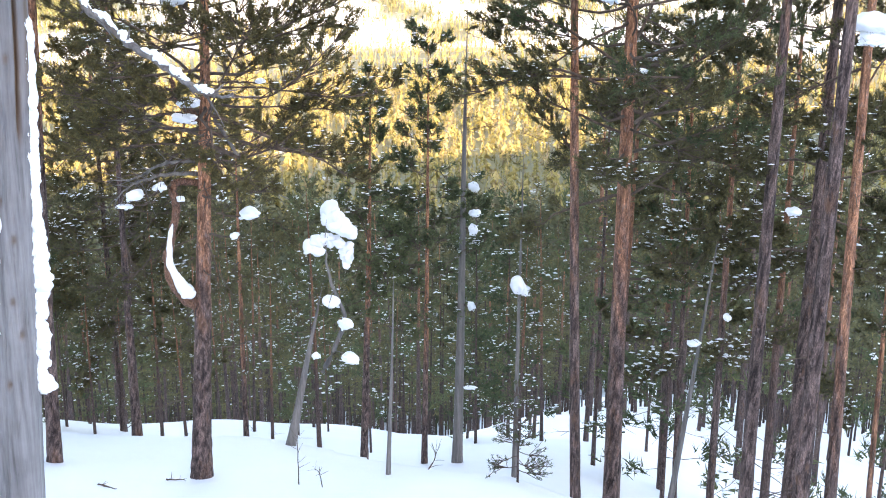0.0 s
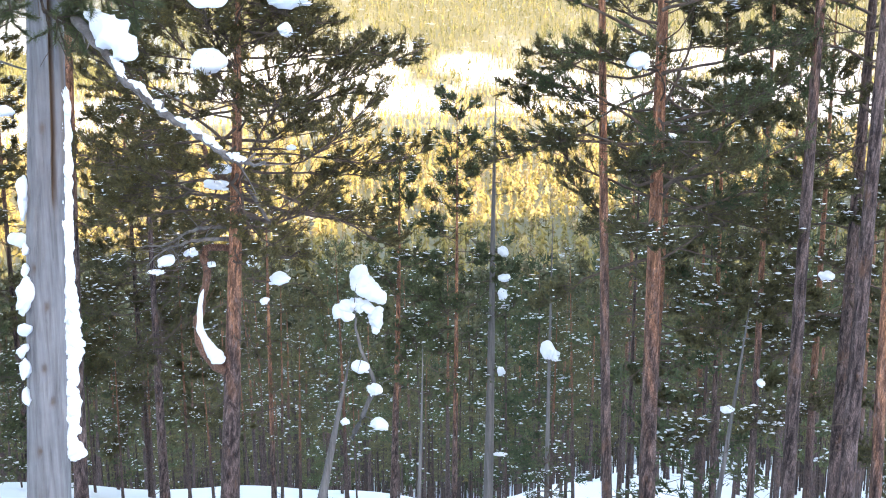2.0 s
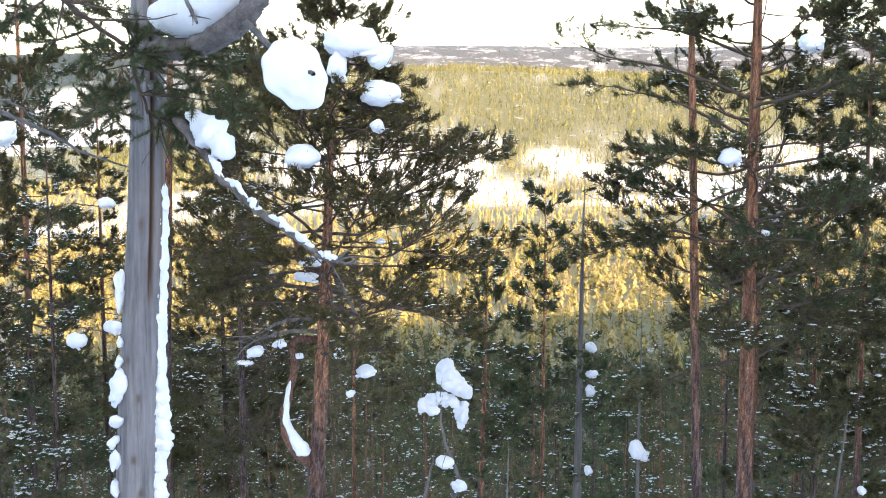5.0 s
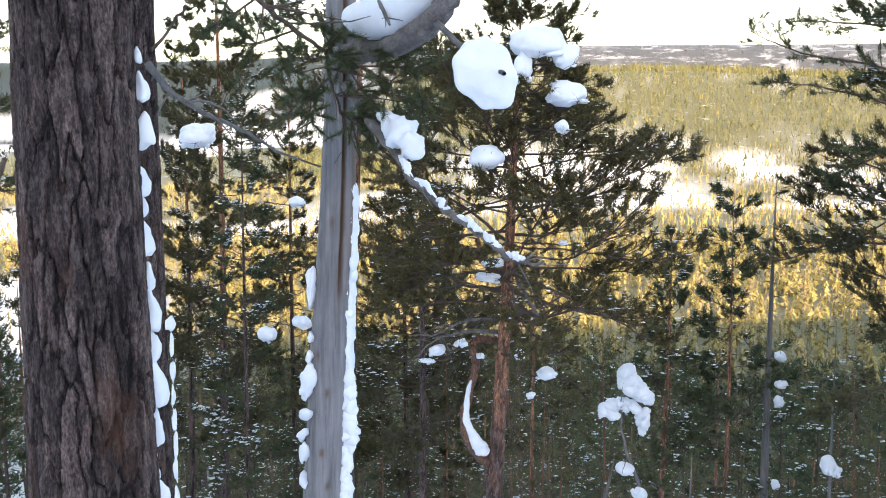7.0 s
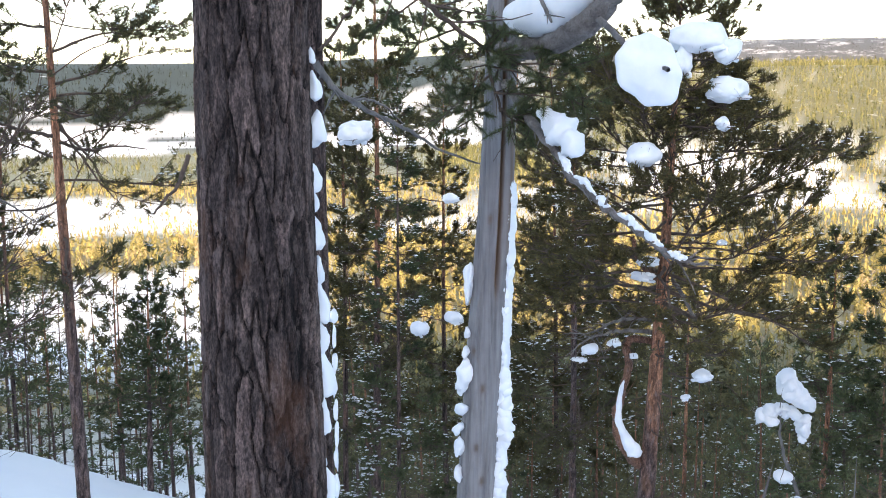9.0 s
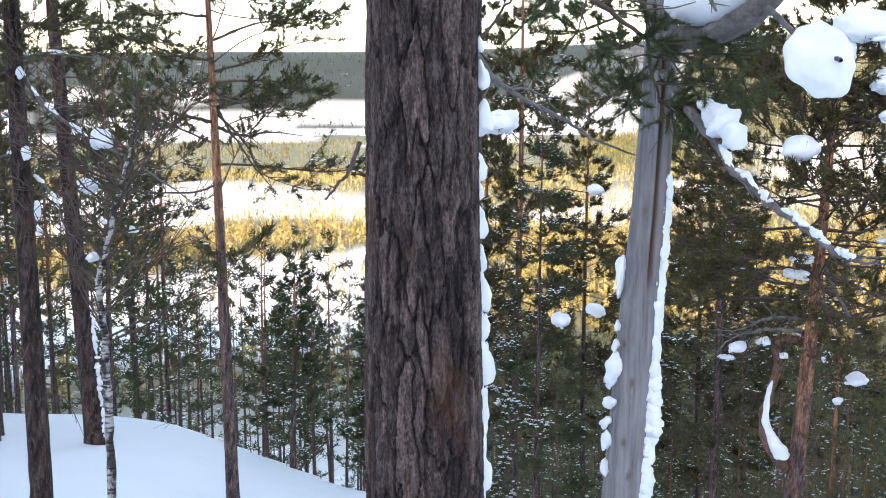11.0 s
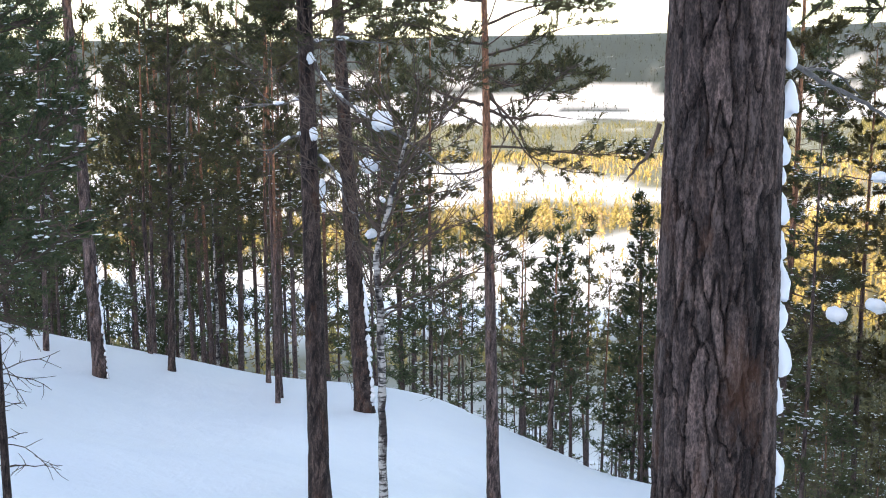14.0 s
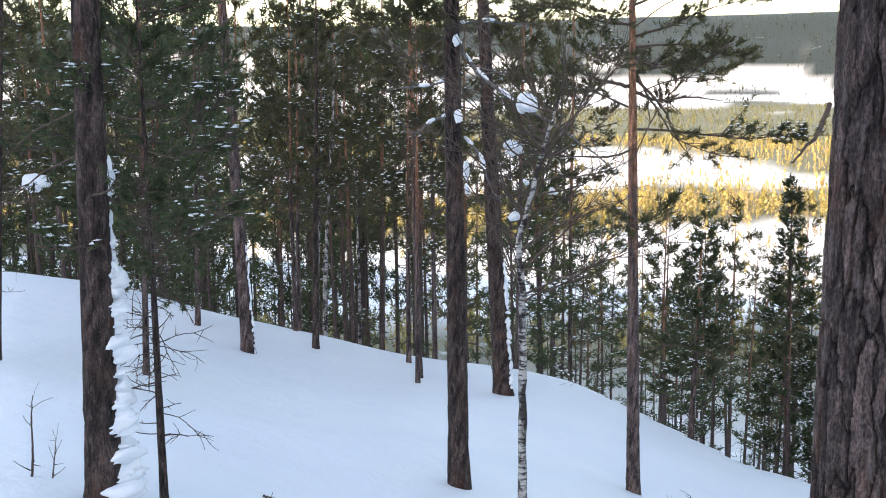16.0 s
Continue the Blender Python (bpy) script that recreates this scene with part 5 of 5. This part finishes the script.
# ---- snow and limbs on the other trees ----
def laden():
    rng = np.random.default_rng(77)

    def clumps(key, *spots):
        """Lumps of snow on a tree, each a part: place in the world and half sizes."""
        for centre, size in spots:
            c = np.array(centre)
            bits, sizes = [c], [size]
            for _ in range(3):
                f = rng.uniform(0.5, 0.8)
                bits.append(c + rng.uniform(-0.5, 0.5, 3) * np.array(size) * (1, 1, 0.6))
                sizes.append(tuple(np.array(size) * f))
            # small bits that cling to the twigs below
            for _ in range(3):
                bits.append(c + (rng.uniform(-0.9, 0.9), rng.uniform(-0.5, 0.5), rng.uniform(-0.95, -0.4)) * np.array(size))
                sizes.append(tuple(np.array(size) * rng.uniform(0.18, 0.34, 3)))
            snow_child(TREES[key], rng, bits, sizes, 3, 0.13, 0.15)
            if key in (4, 15, 18, 34, 35, 12, 13, 49):
                stem = TREES[key].location
                stem = np.array((stem[0] * 0.5 + c[0] * 0.5, stem[1] * 0.5 + c[1] * 0.5, c[2] - 0.25 * size[0]))
                limb(TREES[key], rng, [stem, stem * 0.5 + c * 0.5 - (0, 0, 0.5 * size[2]), c - (0, 0, 0.6 * size[2]), c + (c - stem) * 0.25 - (0, 0, 0.8 * size[2])], [0.014, 0.011, 0.008, 0.003], TWIG, "branch", 5, 10, 0.22)

    # the crooked pine
    b = TREES[4]
    limb(b, rng, [(-2.816, 12.196, -2.566), (-2.969, 12.057, -2.436), (-3.110, 11.919, -2.219), (-3.178, 11.901, -1.914), (-3.105, 11.920, -1.578), (-3.046, 11.935, -1.310), (-3.064, 11.931, -1.077), (-3.024, 11.992, -0.988), (-2.810, 12.197, -1.048)], [0.085, 0.075, 0.06, 0.05, 0.042, 0.045, 0.045, 0.04, 0.035], BARK, "crooked_limb", 10, 3, 0.3, 0.015, "limb bent like a hook")
    curl = [(-3.079, 11.875, -1.444), (-3.118, 11.865, -1.564), (-3.138, 11.860, -1.712), (-3.146, 11.858, -1.866), (-3.122, 11.864, -2.001), (-3.065, 11.879, -2.116), (-3.009, 11.893, -2.211), (-2.946, 11.909, -2.285), (-2.888, 11.922, -2.326)]
    snow_bank(b, rng, curl, [0.02, 0.03, 0.03, 0.035, 0.04, 0.055, 0.07, 0.09, 0.10], "snow_crest", 0.3)
    limb(b, rng, [(-2.777, 12.204, -0.954), (-2.986, 11.950, -0.879), (-3.218, 11.684, -0.868), (-3.408, 11.422, -0.920), (-3.532, 11.280, -1.055)], [0.03, 0.024, 0.018, 0.010, 0.004], DEADWOOD, "dead_branch", 6, 14, 0.45)
    limb(b, rng, [(-2.790, 12.202, -0.820), (-3.136, 12.016, -0.765), (-3.427, 11.833, -0.908), (-3.739, 11.635, -0.915)], [0.026, 0.02, 0.012, 0.004], DEADWOOD, "dead_branch", 6, 12, 0.45)
    limb(b, rng, [(-2.679, 12.226, -0.154), (-2.448, 12.069, -0.517), (-2.272, 12.001, -0.759), (-2.035, 11.941, -0.996), (-1.764, 11.882, -1.164)], [0.026, 0.022, 0.016, 0.010, 0.004], DEADWOOD, "dead_branch", 6, 9, 0.3)
    limb(b, rng, [(-2.762, 12.208, -0.353), (-2.844, 11.984, -0.190), (-2.945, 11.857, -0.013), (-2.987, 11.847, 0.213)], [0.045, 0.04, 0.032, 0.02], BARK, "branch", 7, 4, 0.3)
    clumps(4, ((-2.148, 11.007, 2.289), (0.27, 0.2, 0.16)), ((-1.869, 11.057, 2.161), (0.12, 0.12, 0.12)), ((-1.845, 11.060, 1.788), (0.19, 0.16, 0.13)), ((-2.288, 10.980, 2.055), (0.10, 0.12, 0.16)), ((-1.889, 11.053, 1.454), (0.07, 0.07, 0.07)),
           ((-2.656, 10.898, 1.128), (0.16, 0.15, 0.13)), ((-2.811, 11.787, -0.064), (0.12, 0.09, 0.06)), ((-2.861, 11.775, -0.237), (0.13, 0.09, 0.06)), ((-3.349, 11.439, -1.017), (0.09, 0.09, 0.07)), ((-3.131, 11.603, -0.964), (0.07, 0.07, 0.05)),
           ((-3.471, 11.403, -1.131), (0.09, 0.07, 0.035)), ((-2.941, 11.755, -1.131), (0.05, 0.05, 0.035)), ((-2.198, 11.812, -1.313), (0.11, 0.09, 0.07)), ((-2.372, 11.779, -1.563), (0.05, 0.05, 0.045)), ((-2.524, 11.952, -1.141), (0.05, 0.06, 0.06)), ((-2.026, 11.943, 0.158), (0.05, 0.05, 0.035)))
    # the leaning snag with its pile of snow
    top = limb(TREES[8], rng, [(-1.753, 14.606, -4.364), (-1.421, 14.540, -3.575), (-1.579, 14.524, -3.022), (-1.642, 14.517, -2.706), (-1.661, 14.515, -2.350), (-1.587, 14.523, -2.151)], [0.04, 0.03, 0.022, 0.018, 0.014, 0.010], DEADWOOD, "top", 7, 10, 0.45)
    pile = TREES[8]
    snow_child(pile, rng, [(-1.590, 14.523, -1.931), (-1.559, 14.526, -2.009), (-1.498, 14.532, -2.085), (-1.422, 14.540, -2.161), (-1.361, 14.545, -2.237)], [(0.13, 0.13, 0.13), (0.15, 0.14, 0.15), (0.16, 0.15, 0.16), (0.16, 0.15, 0.15), (0.13, 0.13, 0.12)], 4, 0.1, 0.1)
    snow_child(pile, rng, [(-1.841, 14.494, -2.491), (-1.751, 14.505, -2.409), (-1.661, 14.515, -2.327), (-1.570, 14.525, -2.371), (-1.464, 14.536, -2.414), (-1.373, 14.544, -2.474), (-1.357, 14.546, -2.599), (-1.385, 14.543, -2.711)], [(0.12, 0.11, 0.10), (0.11, 0.1, 0.09), (0.10, 0.1, 0.07), (0.11, 0.1, 0.10), (0.10, 0.1, 0.08), (0.10, 0.1, 0.10), (0.08, 0.09, 0.12), (0.06, 0.07, 0.08)], 3, 0.25, 0.2)
    clumps(8, ((-1.573, 14.424, -3.229), (0.12, 0.11, 0.11)), ((-1.381, 14.443, -3.570), (0.10, 0.09, 0.08)), ((-1.278, 13.959, -3.894), (0.11, 0.10, 0.08)), ((-1.755, 13.907, -3.842), (0.06, 0.06, 0.045)), ((-1.348, 14.153, -3.476), (0.06, 0.06, 0.06)))
    clumps(12, ((0.502, 17.693, -2.301), (0.08, 0.08, 0.09)), ((0.514, 17.692, -2.751), (0.09, 0.08, 0.07)), ((0.496, 17.693, -3.020), (0.08, 0.08, 0.10)), ((0.472, 17.694, -4.406), (0.06, 0.06, 0.10)), ((0.465, 17.609, -5.879), (0.10, 0.06, 0.03)))
    clumps(13, ((1.205, 16.753, -3.719), (0.11, 0.10, 0.16)), ((1.319, 16.744, -3.804), (0.07, 0.07, 0.10)))
    clumps(21, ((3.727, 15.160, -4.120), (0.10, 0.09, 0.06)), ((4.163, 15.045, -3.668), (0.06, 0.06, 0.06)))
    clumps(18, ((4.928, 12.685, 0.754), (0.24, 0.2, 0.14)), ((4.918, 12.689, 0.561), (0.16, 0.14, 0.10)), ((4.740, 14.241, -1.869), (0.10, 0.09, 0.07)))
    clumps(15, ((2.020, 13.471, 1.025), (0.15, 0.13, 0.11)), ((2.899, 13.308, 2.358), (0.15, 0.13, 0.11)), ((2.417, 13.405, 0.109), (0.10, 0.1, 0.04)))
    clumps(49, ((-14.135, 4.178, 0.282), (0.20, 0.14, 0.11)))
    for pts in ([(5.359, 15.093, 2.075), (4.915, 14.823, 2.289), (4.456, 14.550, 2.350), (3.925, 14.497, 2.457)], [(5.388, 15.082, 1.546), (4.946, 14.813, 1.697), (4.415, 14.563, 1.806), (3.881, 14.509, 1.917)], [(5.446, 15.061, 0.858), (4.977, 14.802, 1.098), (4.513, 14.533, 1.182), (4.044, 14.463, 1.295)],
                [(5.305, 15.112, 2.450), (5.483, 14.621, 2.637), (5.648, 14.128, 2.600), (5.921, 13.797, 2.642)], [(5.338, 15.100, 1.849), (5.524, 14.605, 1.913), (5.685, 14.112, 1.971), (5.966, 13.778, 1.927)], [(5.460, 15.056, 0.238), (5.009, 14.791, 0.492), (4.544, 14.523, 0.550), (4.144, 14.435, 0.594)]):
        bough(TREES[19], rng, pts, 0.024, 0.55, 28, 0.10, NEEDLES_GREEN)
    # pines behind the grey tree
    clumps(34, ((-8.663, 15.922, 1.283), (0.26, 0.22, 0.19)))
    clumps(35, ((-8.148, 17.302, -2.252), (0.16, 0.15, 0.15)), ((-7.601, 17.549, -2.072), (0.14, 0.13, 0.12)), ((-7.646, 17.529, 0.090), (0.14, 0.12, 0.10)))
    # the dark trunks on the knoll: long thin limbs with snow on them
    t = TREES[27]
    for pts, rr in (([(-8.562, 6.535, 1.977), (-8.430, 6.541, 1.761), (-8.260, 6.592, 1.572), (-8.014, 6.729, 1.358), (-7.656, 6.977, 1.103), (-7.364, 7.134, 0.884), (-7.126, 7.227, 0.706)], [0.022, 0.02, 0.018, 0.016, 0.012, 0.009, 0.004]),
                    ([(-8.551, 6.549, 2.047), (-8.408, 6.727, 2.077), (-8.233, 6.934, 2.053), (-8.081, 7.105, 2.041)], [0.016, 0.012, 0.009, 0.004]),
                    ([(-8.572, 6.522, 1.547), (-8.558, 6.211, 1.471), (-8.602, 5.981, 1.465), (-8.669, 5.710, 1.438)], [0.014, 0.010, 0.008, 0.004]),
                    ([(-8.577, 6.516, 1.193), (-8.531, 6.247, 1.150), (-8.547, 6.057, 1.051), (-8.543, 5.891, 1.049)], [0.014, 0.010, 0.008, 0.004]),
                    ([(-8.526, 6.581, 0.973), (-8.270, 6.580, 0.820), (-8.121, 6.603, 0.501), (-7.984, 6.610, 0.375)], [0.014, 0.010, 0.008, 0.004])):
        run = limb(t, rng, pts, rr, DEADWOOD, "dead_branch", 6, 9, 0.4, 0.012)
        for k in range(1, len(run) // 2, 5):
            snow_bank(t, rng, [p + (0, 0, 0.016) for p in run[k:k + 4]], [0.014, 0.020, 0.014], "snow_crust", 0.25)
    clumps(27, ((-8.402, 6.414, 1.892), (0.03, 0.04, 0.06)), ((-8.432, 6.457, 1.177), (0.035, 0.04, 0.065)), ((-7.827, 6.790, 1.306), (0.12, 0.10, 0.10)), ((-8.393, 6.507, 0.654), (0.016, 0.03, 0.10)), ((-8.385, 6.517, 0.478), (0.016, 0.03, 0.06)))
    birch_clumps = (((-7.610, 6.431, 0.908), (0.08, 0.075, 0.075)), ((-7.682, 6.501, 0.268), (0.045, 0.045, 0.045)), ((-7.442, 6.766, 0.500), (0.035, 0.035, 0.035)), ((-7.606, 6.587, 0.592), (0.025, 0.025, 0.035)))
    for centre, size in birch_clumps:
        snow_child(TREES[31], rng, [centre], size, 3, 0.25, 0.35)
    limb(TREES[29], rng, [(-9.388, 9.904, 1.387), (-9.407, 9.473, 1.463), (-9.435, 9.164, 1.547), (-9.455, 8.858, 1.682)], [0.026, 0.02, 0.014, 0.005], TWIG, "branch", 6, 6, 0.35)
    limb(TREES[29], rng, [(-9.362, 9.928, 1.331), (-9.089, 10.040, 1.228), (-8.764, 10.187, 1.262), (-8.375, 10.374, 1.222)], [0.024, 0.018, 0.012, 0.004], TWIG, "branch", 6, 8, 0.35)
    limb(TREES[29], rng, [(-9.352, 9.937, 1.539), (-9.048, 9.942, 1.163), (-8.762, 9.927, 0.850), (-8.541, 9.982, 0.599)], [0.02, 0.014, 0.010, 0.004], TWIG, "branch", 6, 6, 0.3)

    # open boughs of the orange pine, the red-barked pine and the dark trunks
    for pts in ([(-9.384, 9.916, 1.996), (-8.907, 9.941, 2.080), (-8.428, 10.083, 2.258), (-7.855, 10.275, 2.374)], [(-9.384, 9.916, 1.860), (-8.921, 10.061, 1.883), (-8.436, 10.205, 1.838), (-7.987, 10.426, 1.667)], [(-9.370, 9.929, 2.367), (-8.875, 10.101, 2.544), (-8.394, 10.239, 2.583), (-7.927, 10.470, 2.656)],
                [(-9.385, 9.916, 2.131), (-9.520, 9.512, 2.163), (-9.663, 9.085, 2.325), (-9.818, 8.773, 2.357)], [(-9.384, 9.917, 1.757), (-9.021, 9.974, 1.616), (-8.588, 10.081, 1.776), (-8.322, 10.168, 1.836)], [(-9.386, 9.914, 2.635), (-9.519, 9.512, 2.661), (-9.615, 9.134, 2.618), (-9.771, 8.824, 2.745)],
                [(-9.378, 9.922, 1.552), (-9.258, 10.563, 1.649), (-9.121, 11.066, 1.536), (-8.941, 11.586, 1.732)], [(-9.358, 9.941, 1.483), (-8.901, 9.946, 1.112), (-8.642, 9.906, 0.784), (-8.132, 10.063, 0.599)]):
        bough(TREES[29], rng, pts, 0.020, 0.42, 20, 0.085)
    for pts in ([(2.414, 14.488, 1.197), (1.501, 14.214, 1.663), (0.738, 13.978, 1.861), (0.192, 13.800, 1.934)], [(2.390, 14.493, 1.741), (1.454, 14.220, 2.089), (0.532, 13.989, 2.269), (-0.143, 13.702, 2.558)], [(2.366, 14.497, 2.281), (1.573, 14.307, 2.560), (0.912, 14.067, 2.630), (0.292, 13.897, 2.651)],
                [(2.419, 14.487, -0.329), (1.530, 14.211, 0.035), (0.992, 13.961, -0.031), (0.327, 13.796, 0.058)], [(2.404, 14.490, 0.021), (1.639, 14.198, 0.523), (1.232, 14.041, 0.669), (0.902, 13.968, 0.740)], [(2.429, 14.486, 0.854), (1.872, 14.168, 0.937), (1.470, 14.017, 1.079), (1.081, 13.954, 1.115)]):
        bough(TREES[15], rng, pts, 0.026, 0.40, 24, 0.085, NEEDLES_GREEN)
    for pts in ([(2.369, 13.414, -0.530), (2.930, 12.891, 0.032), (2.485, 12.680, 0.124), (2.067, 12.552, 0.172)], [(2.507, 13.795, -0.518), (3.073, 13.166, -0.280), (3.374, 12.781, -0.089), (3.733, 12.471, 0.149)], [(2.451, 13.805, -0.962), (2.892, 13.207, -0.708), (3.292, 12.906, -0.516), (3.642, 12.498, -0.448)],
                [(2.362, 13.821, 0.853), (2.959, 13.192, 1.022), (3.260, 12.811, 1.169), (3.682, 12.486, 1.243)], [(2.339, 13.825, 1.628), (2.929, 13.199, 1.825), (3.228, 12.819, 1.946), (3.647, 12.497, 1.998)], [(2.381, 13.818, 0.208), (2.979, 13.187, 0.478), (3.282, 12.805, 0.643), (3.585, 12.514, 0.794)]):
        bough(TREES[15], rng, pts, 0.024, 0.5, 26, 0.085, NEEDLES_GREEN)
    for key, a, b in ((27, (-8.502, 6.461, 2.225), (-7.960, 6.649, 2.355)), (27, (-8.501, 6.463, 2.303), (-8.476, 5.998, 2.337)), (27, (-8.514, 6.446, 2.093), (-8.510, 5.952, 2.160)),
                      (28, (-14.468, 11.807, 2.497), (-13.246, 12.282, 2.273)), (28, (-14.473, 11.800, 2.030), (-13.375, 12.144, 1.823)), (28, (-14.466, 11.809, 2.683), (-13.181, 12.351, 2.810)),
                      (28, (-14.500, 11.768, 2.311), (-14.495, 10.807, 2.117)), (28, (-14.478, 11.794, 1.560), (-13.187, 12.344, 1.363)), (28, (-14.484, 11.787, 1.086), (-13.255, 12.273, 0.718)),
                      (30, (-17.275, 12.261, 2.735), (-17.205, 11.308, 2.403)), (30, (-17.272, 12.266, 2.209), (-16.363, 12.479, 1.978)), (30, (-17.291, 12.238, 1.785), (-17.223, 11.281, 1.479)),
                      (30, (-17.259, 12.283, 2.945), (-16.352, 12.494, 2.799)), (30, (-17.281, 12.253, 2.420), (-17.313, 11.146, 2.710))):
        a, b = np.array(a), np.array(b)
        bough(TREES[key], rng, [a, a * 0.67 + b * 0.33 + (0, 0, 0.06), a * 0.33 + b * 0.67, b], 0.02, 0.5, 20, 0.10)

    # fringes of wind-packed snow on the trunks
    def fringe(key, low, high, wide, count, tall=0.06, gaps=0.0):
        """Shelves of snow that jut out from the bark, from one end to the other."""
        low, high = np.array(low), np.array(high)
        centres, sizes = [], []
        for f in np.linspace(0, 1, count):
            if rng.uniform() < gaps:
                continue
            w = (wide[0] + (wide[1] - wide[0]) * f) * rng.uniform(0.45, 1.25)
            centres.append(low + (high - low) * f + rng.normal(0, 0.010, 3))
            sizes.append((w * 0.8, w, tall * rng.uniform(0.5, 1.2)))
        snow_child(TREES[key], rng, centres, sizes, 3, 0.26, 0.35, "snow_fringe")

    fringe(24, (-7.269, 2.583, 1.037), (-7.285, 2.560, 0.317), (0.026, 0.05), 9, 0.075)
    fringe(24, (-7.275, 2.560, 0.290), (-7.290, 2.535, -1.361), (0.075, 0.125), 36, 0.062, 0.06)
    fringe(24, (-7.290, 2.500, 0.20), (-7.300, 2.470, -1.361), (0.05, 0.08), 24, 0.045, 0.2)
    fringe(28, (-15.029, 12.714, -1.920), (-14.939, 12.818, -4.335), (0.03, 0.06), 26, 0.08, 0.1)
    fringe(26, (-18.452, 9.251, -1.639), (-18.413, 9.327, -3.641), (0.015, 0.03), 20, 0.08, 0.1)


laden()
